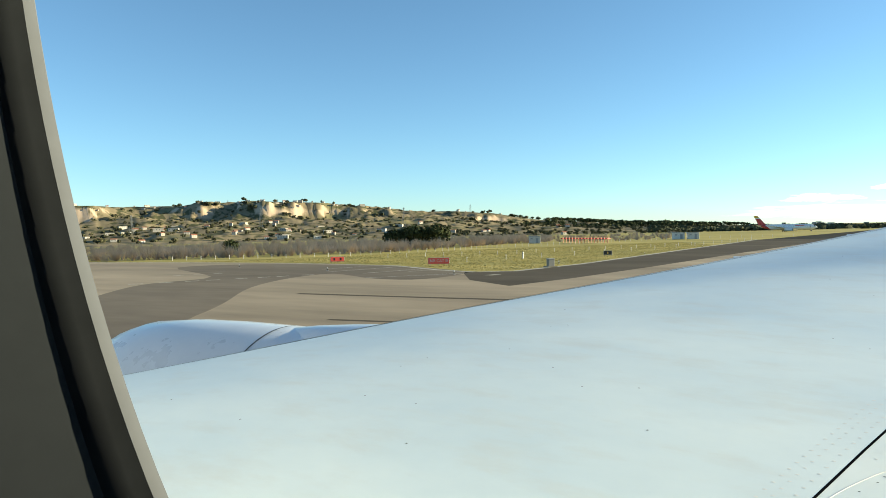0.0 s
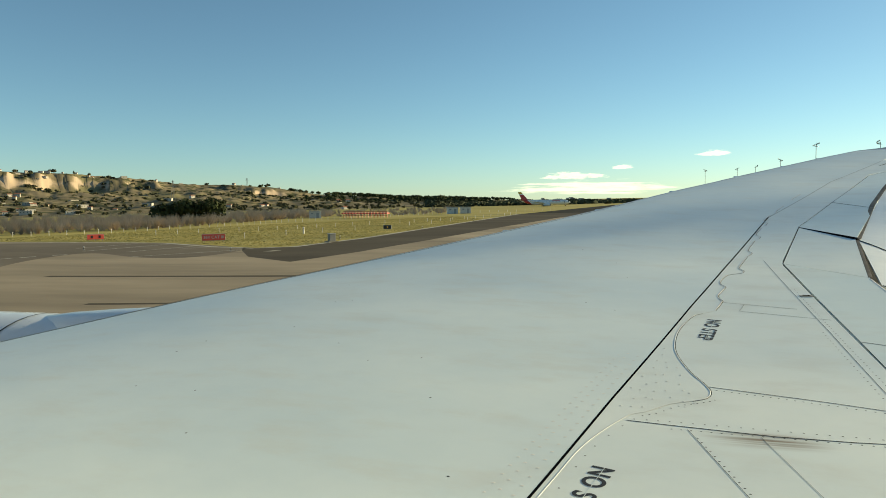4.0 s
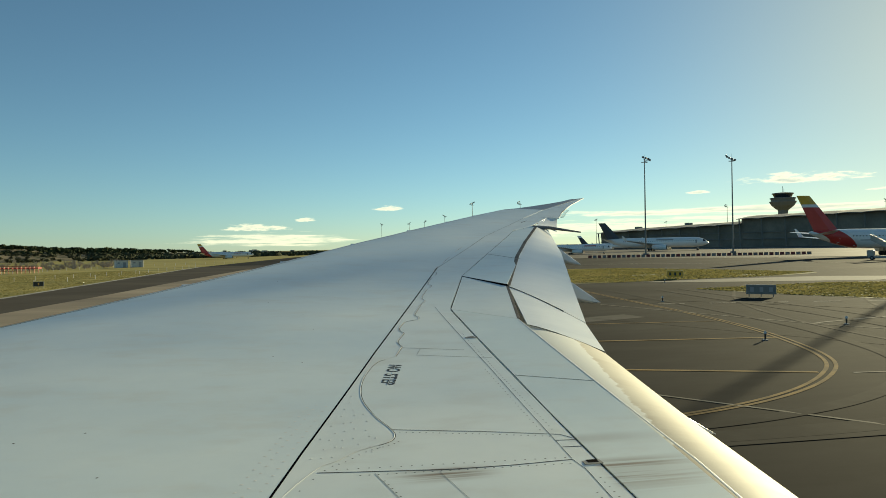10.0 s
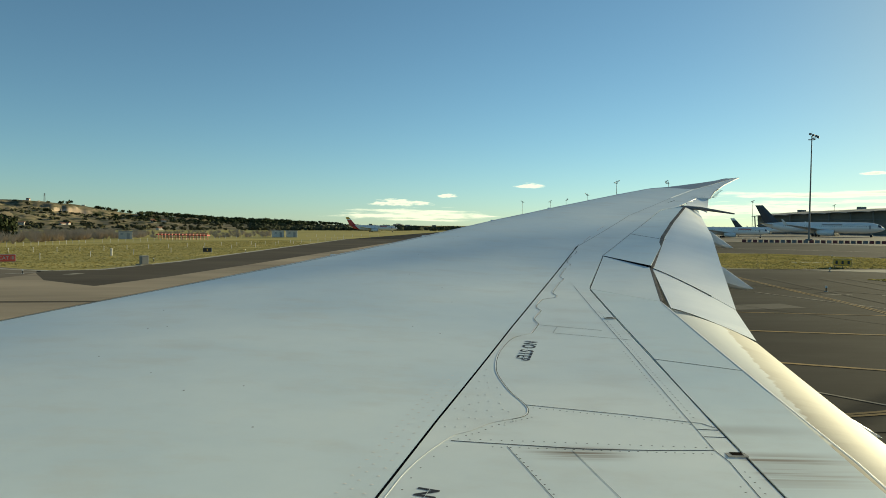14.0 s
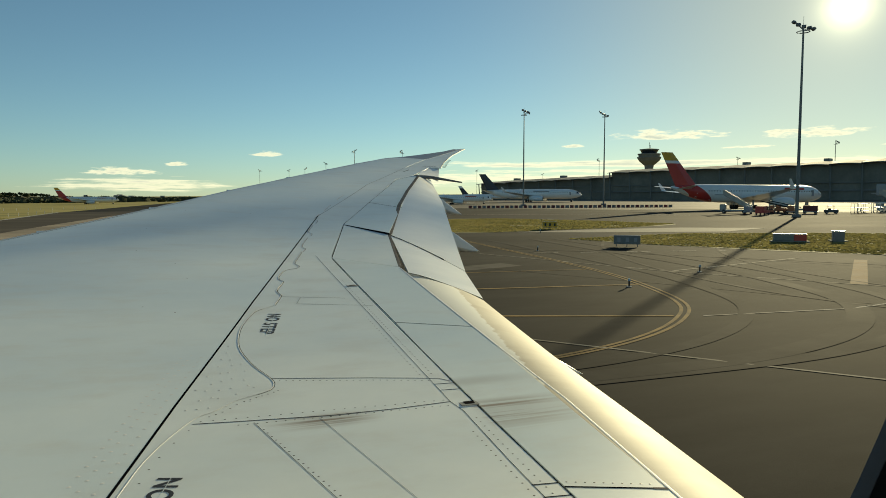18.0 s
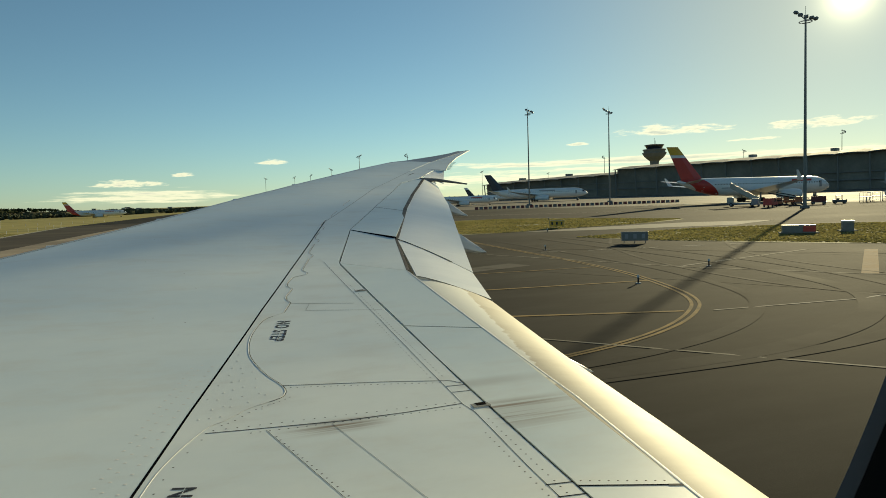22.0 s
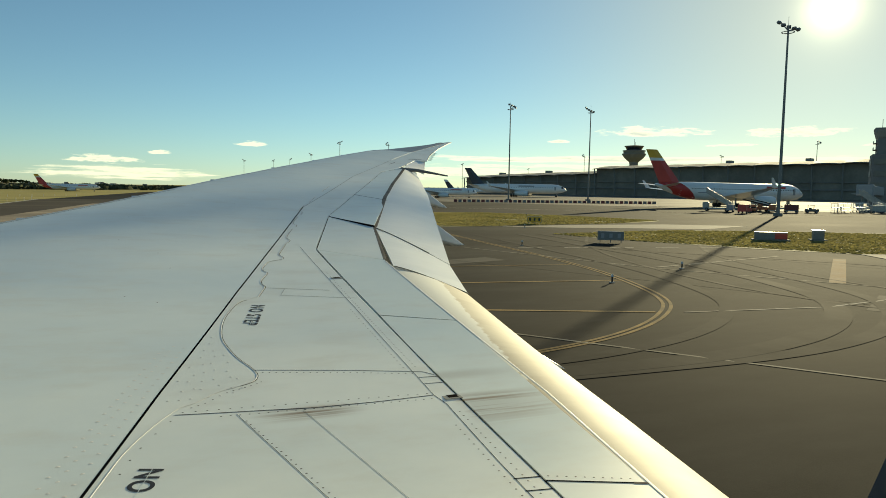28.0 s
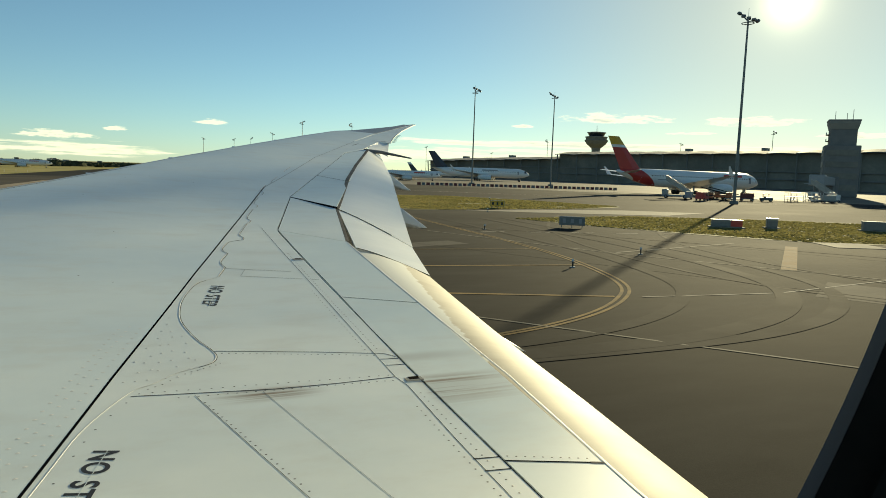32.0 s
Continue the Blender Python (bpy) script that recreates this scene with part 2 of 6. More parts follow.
def wing_paint(name, col, rough):
    """Grey-white wing paint, with bluish blotches painted as sky reflection, soft weathering along the airflow and
    rust-brown leaks behind one rib joint.
    """
    m = mat(name, col, rough, var=0.05, scale=0.42, stretch=(0.8, 1.1, 1.0), coat=0.0, spec=0.65, rnd=0.02, col2=tuple(c * k for c, k in zip(col, (0.80, 0.855, 0.91))), lo=0.3, hi=0.7)
    nt = m.node_tree
    b = nt.nodes["Principled BSDF"]
    src = b.inputs["Base Color"].links[0].from_socket
    co = nt.nodes.new("ShaderNodeTexCoord")
    sp = nt.nodes.new("ShaderNodeSeparateXYZ")
    nt.links.new(co.outputs["Object"], sp.inputs[0])

    def m2(op, a, bb):
        n = nt.nodes.new("ShaderNodeMath")
        n.operation = op
        for i, v in enumerate((a, bb)):
            if isinstance(v, (int, float)):
                n.inputs[i].default_value = v
            else:
                nt.links.new(v, n.inputs[i])
        return n.outputs[0]

    def rng(v, a, bb):
        n = nt.nodes.new("ShaderNodeMapRange")
        n.interpolation_type = "SMOOTHSTEP"
        nt.links.new(v, n.inputs[0])
        n.inputs[1].default_value, n.inputs[2].default_value = a, bb
        return n.outputs[0]
    x, y = sp.outputs["X"], sp.outputs["Y"]
    gr = nt.nodes.new("ShaderNodeTexNoise")
    gr.inputs["Scale"].default_value, gr.inputs["Detail"].default_value, gr.inputs["Roughness"].default_value = 1.7, 7, 0.62
    gm = nt.nodes.new("ShaderNodeMapping")
    gm.inputs["Scale"].default_value = (0.7, 1.5, 1.0)
    nt.links.new(co.outputs["Object"], gm.inputs[0])
    nt.links.new(gm.outputs[0], gr.inputs["Vector"])
    grime = nt.nodes.new("ShaderNodeMix")
    grime.data_type = "RGBA"
    nt.links.new(m2("MULTIPLY", rng(gr.outputs[0], 0.46, 0.74), 0.34), grime.inputs["Factor"])
    nt.links.new(src, grime.inputs[6])
    grime.inputs[7].default_value = (0.58, 0.56, 0.49, 1)
    src = grime.outputs[2]
    mp = nt.nodes.new("ShaderNodeMapping")
    mp.inputs["Scale"].default_value = (0.5, 16.0, 1.0)
    nt.links.new(co.outputs["Object"], mp.inputs[0])
    ns = nt.nodes.new("ShaderNodeTexNoise")
    ns.inputs["Scale"].default_value = 1.3
    ns.inputs["Detail"].default_value = 3
    nt.links.new(mp.outputs[0], ns.inputs["Vector"])
    streak = rng(ns.outputs[0], 0.44, 0.66)
    main = m2("MULTIPLY", rng(y, 3.95, 4.40), m2("SUBTRACT", 1.0, rng(y, 4.46, 4.64)))
    upper = m2("MULTIPLY", rng(y, 4.84, 4.95), m2("SUBTRACT", 1.0, rng(y, 4.98, 5.10)))
    along = m2("MULTIPLY", rng(x, 1.86, 2.0), m2("SUBTRACT", 1.0, rng(x, 2.15, 2.85)))
    leak = m2("MULTIPLY", m2("ADD", m2("MULTIPLY", main, m2("ADD", m2("MULTIPLY", streak, 0.7), 0.3)), m2("MULTIPLY", upper, 0.35)), along)
    near = m2("MULTIPLY", m2("MULTIPLY", rng(y, 4.38, 4.55), m2("SUBTRACT", 1.0, rng(y, 4.56, 4.70))), m2("MULTIPLY", rng(x, 0.40, 0.9), m2("SUBTRACT", 1.0, rng(x, 0.95, 1.3))))
    fac = m2("MINIMUM", m2("ADD", m2("MULTIPLY", leak, 0.95), m2("MULTIPLY", m2("MULTIPLY", near, m2("ADD", streak, 0.3)), 0.85)), 1.0)
    mix = nt.nodes.new("ShaderNodeMix")
    mix.data_type = "RGBA"
    nt.links.new(fac, mix.inputs["Factor"])
    nt.links.new(src, mix.inputs[6])
    mix.inputs[7].default_value = (0.24, 0.175, 0.105, 1)
    nt.links.new(mix.outputs[2], b.inputs["Base Color"])
    return m


def two_tone(m):
    """Fresh pale paint on the outboard front of the flap, with a ragged chipped edge."""
    nt = m.node_tree
    b = nt.nodes["Principled BSDF"]
    src = b.inputs["Base Color"].links[0].from_socket
    co = nt.nodes.new("ShaderNodeTexCoord")
    nz = nt.nodes.new("ShaderNodeTexNoise")
    nz.inputs["Scale"].default_value = 9
    nz.inputs["Detail"].default_value = 4
    nt.links.new(co.outputs["Object"], nz.inputs["Vector"])
    dt = nt.nodes.new("ShaderNodeVectorMath")
    dt.operation = "DOT_PRODUCT"
    dt.inputs[1].default_value = (-1.0, 0.186, 0.0)
    nt.links.new(co.outputs["Object"], dt.inputs[0])
    ad = nt.nodes.new("ShaderNodeMath")
    ad.operation = "MULTIPLY_ADD"
    ad.inputs[1].default_value = 0.16
    nt.links.new(nz.outputs[0], ad.inputs[0])
    nt.links.new(dt.outputs["Value"], ad.inputs[2])
    mr = nt.nodes.new("ShaderNodeMapRange")
    mr.inputs[1].default_value, mr.inputs[2].default_value = -1.70, -1.67
    nt.links.new(ad.outputs[0], mr.inputs[0])
    mx = nt.nodes.new("ShaderNodeMix")
    mx.data_type = "RGBA"
    nt.links.new(mr.outputs[0], mx.inputs["Factor"])
    nt.links.new(src, mx.inputs[6])
    mx.inputs[7].default_value = (0.70, 0.71, 0.66, 1)
    nt.links.new(mx.outputs[2], b.inputs["Base Color"])
    return m


M_WING = wing_paint("wing_paint", (0.80, 0.835, 0.785), 0.42)
# skin tone darkened and blued: its weaker sun is put into the colour
M_SKIN = wing_paint("shaded_skin_paint", (0.725, 0.79, 0.775), 0.42)
M_SPOIL = wing_paint("spoiler_paint", (0.765, 0.825, 0.78), 0.40)
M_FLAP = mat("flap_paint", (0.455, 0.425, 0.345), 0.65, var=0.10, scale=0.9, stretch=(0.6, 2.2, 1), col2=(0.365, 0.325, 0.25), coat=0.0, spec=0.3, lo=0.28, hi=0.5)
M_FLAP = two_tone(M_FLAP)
M_FLAPW = mat("white_flap_paint", (0.84, 0.84, 0.80), 0.36, var=0.08, scale=0.8, stretch=(0.5, 2, 1), coat=0.1)
# tip tone darkened: the bent-up tip's shade is put into the paint
M_TIP = mat("shaded_tip_paint", (0.20, 0.225, 0.255), 0.4, var=0.08, scale=1.5)
M_EDGE = mat("bare_aluminium", (0.62, 0.64, 0.66), 0.38, metal=0.5, var=0.06, scale=2)
M_GREYW = mat("grey_wing_fitting", (0.16, 0.165, 0.17), 0.5, var=0.15, scale=3)
M_FAINT = mat("faint_joint", (0.36, 0.36, 0.34), 0.8, var=0.2, scale=5, spec=0.0)
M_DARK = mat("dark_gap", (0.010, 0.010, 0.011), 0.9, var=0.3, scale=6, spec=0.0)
M_SEAL = mat("black_sealant", (0.008, 0.009, 0.010), 0.85, var=0.2, scale=8, spec=0.0)
M_LINE = mat("panel_joint", (0.035, 0.030, 0.025), 0.9, var=0.5, scale=5, spec=0.0)
M_WHITE_SEAL = mat("white_sealant", (0.78, 0.78, 0.74), 0.5, var=0.1, scale=8)
M_RIVET = mat("rivet_head", (0.07, 0.065, 0.06), 0.5, var=0.4, scale=9)
M_BUMPR = mat("painted_rivet", (0.74, 0.74, 0.70), 0.35, var=0.1, scale=9)
M_TEXT = mat("black_stencil", (0.02, 0.02, 0.022), 0.55, var=0.3, scale=14)
M_NAC = mat("nacelle_paint", (0.68, 0.70, 0.72), 0.28, var=0.06, scale=1.2, coat=0.3)
M_ASPH = mat("asphalt", (0.053, 0.050, 0.043), 0.92, var=0.55, scale=0.07, stretch=(0.6, 1.5, 1), bump=0.15, bscale=30, spec=0.023, detail=9)
M_CONC = mat("concrete", (0.205, 0.182, 0.146), 0.8, var=0.35, scale=0.05, stretch=(0.5, 1.6, 1), col2=(0.135, 0.119, 0.095), bump=0.15, bscale=18, spec=0.05)
# tan asphalt, part of its lightness being low sun put into the colour
M_TAN = mat("sunlit_tan_asphalt", (0.37, 0.30, 0.215), 0.92, var=0.25, scale=0.04, stretch=(0.4, 1.6, 1), col2=(0.22, 0.18, 0.13), bump=0.2, bscale=25, spec=0.12)
M_PATCH = mat("pale_concrete", (0.26, 0.24, 0.195), 0.9, var=0.3, scale=0.3, bump=0.15, bscale=20, spec=0.1)
M_GRASS = mat("grass", (0.155, 0.145, 0.058), 0.9, var=0.35, scale=0.06, col2=(0.08, 0.078, 0.028), bump=0.12, bscale=6, spec=0.15)
M_LAND = mat("dry_land", (0.42, 0.34, 0.115), 0.95, var=0.28, scale=0.022, stretch=(0.7, 3.4, 1), col2=(0.25, 0.225, 0.075), bump=0.10, bscale=2.5, spec=0.1)
M_YELLOW = mat("worn_yellow_paint", (0.36, 0.245, 0.11), 0.9, var=0.45, scale=0.9, col2=(0.17, 0.125, 0.065), spec=0.035)
M_WPAINT = mat("worn_white_paint", (0.52, 0.49, 0.42), 0.9, var=0.4, scale=0.8, col2=(0.26, 0.24, 0.20), spec=0.035)


# ---- mesh helpers ----
def empty(name, loc=(0, 0, 0)):
    ob = new(name)
    ob.matrix_basis = Matrix.Translation(loc)
    return ob


def mesh_ob(name, bm, material, smooth=False):
    me = bpy.data.meshes.new(name)
    bm.normal_update()
    bm.to_mesh(me)
    bm.free()
    me.materials.append(material)
    if smooth:
        for p in me.polygons:
            p.use_smooth = True
        me.set_sharp_from_angle(angle=radians(34))
    return new(name, me)


def part(name, bm, material, parent, label="", smooth=False):
    ob = mesh_ob(name, bm, material, smooth)
    ob.parent = parent
    if label:
        tagged(ob, label)
    return ob


def box(bm, x0, y0, z0, x1, y1, z1, bevel=0.0):
    vs = [bm.verts.new((x, y, z)) for z in (z0, z1) for y in (y0, y1) for x in (x0, x1)]
    fs = [bm.faces.new([vs[i] for i in q]) for q in ((0, 2, 3, 1), (4, 5, 7, 6), (0, 1, 5, 4), (2, 6, 7, 3), (0, 4, 6, 2), (1, 3, 7, 5))]
    if bevel:
        es = list({e for f in fs for e in f.edges})
        bmesh.ops.bevel(bm, geom=es, offset=bevel, segments=1, affect="EDGES")
    return bm


def boxm(*a, bevel=0.0):
    return box(bmesh.new(), *a, bevel=bevel)


def loft(rings, caps=True, closed=True):
    bm = bmesh.new()
    vr = [[bm.verts.new(p) for p in r] for r in rings]
    n = len(rings[0])
    for a, b in zip(vr, vr[1:]):
        for i in range(n if closed else n - 1):
            j = (i + 1) % n
            bm.faces.new((a[i], a[j], b[j], b[i]))
    if caps and closed:
        bm.faces.new(list(reversed(vr[0])))
        bm.faces.new(vr[-1])
    return bm


def tube(pts, r, seg=8, r1=None):
    """A round bar along pts, tapering from r to r1."""
    rings = []
    n = len(pts)
    for i, p in enumerate(pts):
        p = Vector(p)
        d = (Vector(pts[min(i + 1, n - 1)]) - Vector(pts[max(i - 1, 0)])).normalized()
        u = d.orthogonal().normalized() if abs(d.z) < 0.99 else Vector((1, 0, 0))
        v = d.cross(u)
        rr = r if r1 is None else r + (r1 - r) * i / (n - 1)
        rings.append([p + (u * math.cos(a) + v * math.sin(a)) * rr for a in (math.tau * k / seg for k in range(seg))])
    return loft(rings)


def lerp_table(tab, v):
    for (a, p), (b, q) in zip(tab, tab[1:]):
        if v <= b:
            k = (v - a) / (b - a)
            return p + (q - p) * k
    return tab[-1][1]


# ---- the wing: a height field over its plan (x aft, y outboard) ----
EYE = 5.5
LE_TAB = [(0.3, -10.64), (16.6, 1.09), (17.6, 1.95), (18.5, 2.65), (19.8, 3.83), (21.05, 5.0), (22.4, 6.35), (22.9, 7.36), (23.6, 8.45), (24.55, 9.5), (25.1, 10.3)]
JOINT_TAB = [(0.3, -1.41), (3.8, -0.43), (5.05, -0.085), (6.42, 0.315), (7.71, 0.69), (9.52, 1.245), (12.28, 2.112), (13.29, 2.44), (17.38, 4.47), (20.59, 6.54), (22.2, 7.7), (24.0, 9.3), (25.1, 10.32)]
TIP_TE = [(20.0, 7.42), (21.8, 8.26), (23.37, 9.17), (24.77, 10.14), (25.12, 10.42)]


def soft_table(tab, v):
    """A table read through a short running mean, so that the skin has no kinks."""
    return sum(lerp_table(tab, v + d) for d in (-0.9, -0.45, 0.0, 0.45, 0.9)) / 5


def wing_z(x, y):
    z = EYE - 1.9 + 0.08 * y + 0.003 * y * y
    le, jo = soft_table(LE_TAB, y), soft_table(JOINT_TAB, y)
    if x < jo:
        u = max(0.0, min(1.0, (x - le) / max(jo - le, 0.05)))
        z += (9.4 - 0.49 * y + 0.007 * y * y) * 0.085 * u * (1 - u) ** 1.5
        d = (8.0 - y) / 4.0
        z -= 0.1 * (d + math.sqrt(d * d + 0.08)) * (1 - u) ** 2
    return z


wing = tagged(empty("aircraft_wing", (0, 0, 0)), "long grey-white swept airliner wing with raked tip, lightly weathered", "aircraft wing")


def smooth_skin(name, y0, y1, ny, front, back, nx, nose=False, material=None, thick=0.03, label=""):
    """A stretch of wing between two plan curves x = front(y), x = back(y)."""
    rows = []
    for i in range(ny + 1):
        y = y0 + (y1 - y0) * i / ny
        a, b = front(y), back(y)
        c = max(b - a, 0.02)
        top = []
        for k in range(nx + 1):
            u = (k / nx) ** (1.8 if nose else 1.0)
            x = a + c * u
            top.append((x, y, wing_z(x, y) - (0.10 * min(1.0, c * 0.3) * (1 - min(1.0, u / 0.035)) ** 2 if nose else 0)))
        low = []
        for k in range(nx, -1, -3):
            u = (k / nx) ** (1.8 if nose else 1.0)
            x = a + c * u
            t = 0.115 * c * math.sqrt(u + 0.004) * (1.05 - 0.4 * u) if nose else thick
            low.append((x, y, wing_z(x, y) - t - (0.12 * min(1, c * 0.3) if nose else 0)))
        rows.append(top + low)
    return part(name, loft(rows), material or M_WING, wing, label, smooth=True)


def le(y):
    return lerp_table(LE_TAB, y)


def joint(y):
    return lerp_table(JOINT_TAB, y)


HINGE_TAB = [(0.3, 1.94), (9.82, 1.98), (12.38, 2.73), (14.95, 3.91), (18.29, 5.51), (19.09, 6.30), (20.6, 7.3)]
SPOIL_TAB = [(0.3, 2.40), (2.81, 2.51), (4.46, 2.66), (6.34, 2.72), (9.11, 2.79), (11.44, 3.31), (14.54, 4.45), (16.46, 5.25), (19.09, 6.43)]


def hinge(y):
    return lerp_table(HINGE_TAB, y)


def spoil(y):
    return lerp_table(SPOIL_TAB, y)


smooth_skin("upper_skin", -0.2, 22.3, 140, le, lambda y: joint(y) - 0.006, 36, nose=True, material=M_SKIN)
smooth_skin("rear_panel", -0.2, 20.6, 90, lambda y: joint(y) + 0.006, lambda y: hinge(y) - 0.004, 6)
smooth_skin("raked_tip", 22.3, 25.08, 24, le, lambda y: joint(y) - 0.006, 24, nose=True, material=M_TIP, label="raked wing tip, its shade painted dark grey")
smooth_skin("tip_panel", 20.6, 25.08, 24, lambda y: joint(y) + 0.012, lambda y: max(lerp_table(TIP_TE, y), joint(y) + 0.04), 5)
# black sheet under the panels: the gaps' shade is put into its colour
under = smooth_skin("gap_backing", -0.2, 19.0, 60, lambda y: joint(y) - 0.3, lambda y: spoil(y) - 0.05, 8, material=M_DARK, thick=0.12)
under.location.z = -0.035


def edge_at(pts, u):
    """The point at fraction u along a polyline with evenly counted corners."""
    k = min(int(u * (len(pts) - 1)), len(pts) - 2)
    f = u * (len(pts) - 1) - k
    return Vector((*pts[k], 0)).lerp(Vector((*pts[k + 1], 0)), f)


def patch(name, front, back, nu, nv, material, dz=(0, 0), bend=1.0, thick=0.012, label="", fade=0.0):
    """A thin curved panel between two plan polylines, from inboard to outboard; dz lifts its front and back, less towards its outboard end by fade."""
    grid = []
    for i in range(nu + 1):
        f, e = edge_at(front, i / nu), edge_at(back, i / nu)
        row = []
        for k in range(nv + 1):
            v = k / nv
            p = f.lerp(e, v)
            row.append(Vector((p.x, p.y, wing_z(p.x, p.y) + (dz[0] * (1 - v) + dz[1] * v ** bend) * (1 - fade * i / nu))))
        grid.append(row + [q - Vector((0, 0, thick)) for q in reversed(row)])
    return part(name, loft(grid), material, wing, label, smooth=True)


# spoilers and fixed panels between hinge line and flaps
G = 0.004
spoiler_cuts = [((1.96, 0.4), (2.41, 0.4)), ((1.96, 3.29), (2.52, 3.10)), ((1.97, 6.66), (2.72, 6.34)), ((1.99, 9.80), (2.79, 9.11))]
for (f0, b0), (f1, b1) in zip(spoiler_cuts, spoiler_cuts[1:]):
    patch("spoiler", ((f0[0] + G, f0[1] + G), (f1[0] + G, f1[1] - G)), ((b0[0] - G, b0[1] + G), (b1[0] - G, b1[1] - G)), 14, 3, M_SPOIL)
patch("flaperon", ((1.992, 9.812), (2.737, 12.36)), ((2.795, 9.122), (3.30, 11.42)), 8, 4, M_WING)
out_cuts = [((2.742, 12.41), (3.33, 11.47)), ((3.846, 14.81), (4.38, 14.19)), ((4.849, 16.91), (5.27, 16.46)), ((5.49, 18.25), (5.95, 17.95)), ((6.26, 19.05), (6.40, 18.98))]
for (f0, b0), (f1, b1) in zip(out_cuts, out_cuts[1:]):
    patch("spoiler", ((f0[0] + G, f0[1] + G), (f1[0] + G, f1[1] - G)), ((b0[0] - G, b0[1] + G), (b1[0] - G, b1[1] - G)), 8, 3, M_SPOIL, dz=(0, 0.02) if f0[1] < 12.5 else (0, 0), fade=1.0)
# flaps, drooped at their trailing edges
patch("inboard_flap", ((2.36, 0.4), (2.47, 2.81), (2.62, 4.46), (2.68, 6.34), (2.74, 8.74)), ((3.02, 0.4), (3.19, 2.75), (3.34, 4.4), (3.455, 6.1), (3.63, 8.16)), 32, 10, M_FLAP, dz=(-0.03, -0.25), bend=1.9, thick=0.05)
patch("midspan_flap", ((2.81, 8.76), (3.32, 11.34)), ((3.65, 8.19), (4.02, 9.72)), 10, 6, M_FLAPW, dz=(-0.004, -0.25), bend=1.35, thick=0.04)
patch("outboard_flap", ((3.33, 11.38), (4.47, 14.54), (5.27, 16.46), (6.44, 19.05)), ((4.04, 9.76), (5.40, 14.0), (6.10, 16.2), (7.05, 19.75)), 36, 8, M_FLAPW, dz=(-0.004, -0.25), bend=1.35, thick=0.04)
ail = []
for i in range(9):
    u = i / 8
    f_, b_ = Vector((6.46, 19.12, 0)).lerp(Vector((7.08, 20.58, 0)), u), Vector((7.25, 19.62, 0)).lerp(Vector((7.66, 20.66, 0)), u)
    row = []
    for k in range(5):
        q = f_.lerp(b_, k / 4)
        row.append(Vector((q.x, q.y, wing_z(q.x, q.y) - (0.24 - 0.20 * u) * (k / 4) ** 1.3)))
    ail.append(row + [q - Vector((0, 0, 0.03)) for q in reversed(row)])
part("aileron", loft(ail), M_FLAPW, wing, smooth=True)



# flap track fairings: slim canoes under the trailing edge
def fairing(y, xe, ze, xt, zt, h, w):
    """A canoe under the wing: flat-topped to the trailing edge (xe, ze), then a cone to its tip (xt, zt)."""
    rings = []
    for i in range(20):
        u = i / 19
        x = xe - 2.2 + (xt - xe + 2.2) * u
        v = max(0.0, (x - xe) / (xt - xe))
        k = min(1.0, 0.15 + u * 3.0) * (1 - v) ** 0.85 + 0.012
        top = ze + (zt - ze) * v
        hh = h * k
        rings.append([(x, y + w * k * math.cos(a) * (1.0 if math.sin(a) < 0 else 0.8), top - hh / 2 + hh / 2 * math.sin(a)) for a in (math.tau * j / 14 for j in range(14))])
    part("flap_track_fairing", loft(rings), M_FLAPW, wing, smooth=True)


fairing(17.0, 6.33, wing_z(6.33, 17.0) - 0.27, 6.945, EYE - 0.375, 0.36, 0.13)
fairing(13.13, 5.10, wing_z(5.10, 13.13) - 0.27, 5.76, EYE - 1.057, 0.42, 0.15)
fairing(6.2, 3.46, wing_z(3.46, 6.2) - 0.27, 3.91, EYE - 1.83, 0.18, 0.08)
part("flap_tip_fairing", tube([(6.3, 18.95, EYE + 0.66), (6.9, 19.2, EYE + 0.66), (7.9, 19.35, EYE + 0.53)], 0.075, 8, 0.02), M_GREYW, wing)


# joints: thin strips that follow the surface
def strip(name, pts, w, material, h=0.004, parent=None):
    """A flat bead along a plan polyline."""
    fine = []
    for (x0, y0), (x1, y1) in zip(pts, pts[1:]):
        n = max(1, int(math.hypot(x1 - x0, y1 - y0) / 0.15))
        fine += [(x0 + (x1 - x0) * i / n, y0 + (y1 - y0) * i / n) for i in range(n)]
    fine.append(pts[-1])
    rings = []
    for i, (x, y) in enumerate(fine):
        a, b = fine[max(i - 1, 0)], fine[min(i + 1, len(fine) - 1)]
        dx, dy = b[0] - a[0], b[1] - a[1]
        L = math.hypot(dx, dy) or 1
        nx, ny = -dy / L * w / 2, dx / L * w / 2
        ring = []
        for s, dz in ((1, 0.0), (0.6, h), (-0.6, h), (-1, 0.0)):
            ring.append((x + nx * s, y + ny * s, wing_z(x, y) + 0.001 + dz))
        rings.append(ring)
    return part(name, loft(rings, caps=False, closed=False), material, parent or wing)


def spline(pts, n=6):
    out = []
    P = [pts[0]] + list(pts) + [pts[-1]]
    for i in range(1, len(P) - 2):
        for k in range(n):
            t = k / n
            out.append(tuple(0.5 * (2 * P[i][j] + (P[i + 1][j] - P[i - 1][j]) * t + (2 * P[i - 1][j] - 5 * P[i][j] + 4 * P[i + 1][j] - P[i + 2][j]) * t * t + (3 * P[i][j] - P[i - 1][j] - 3 * P[i + 1][j] + P[i + 2][j]) * t ** 3) for j in (0, 1)))
    return out + [tuple(pts[-1])]


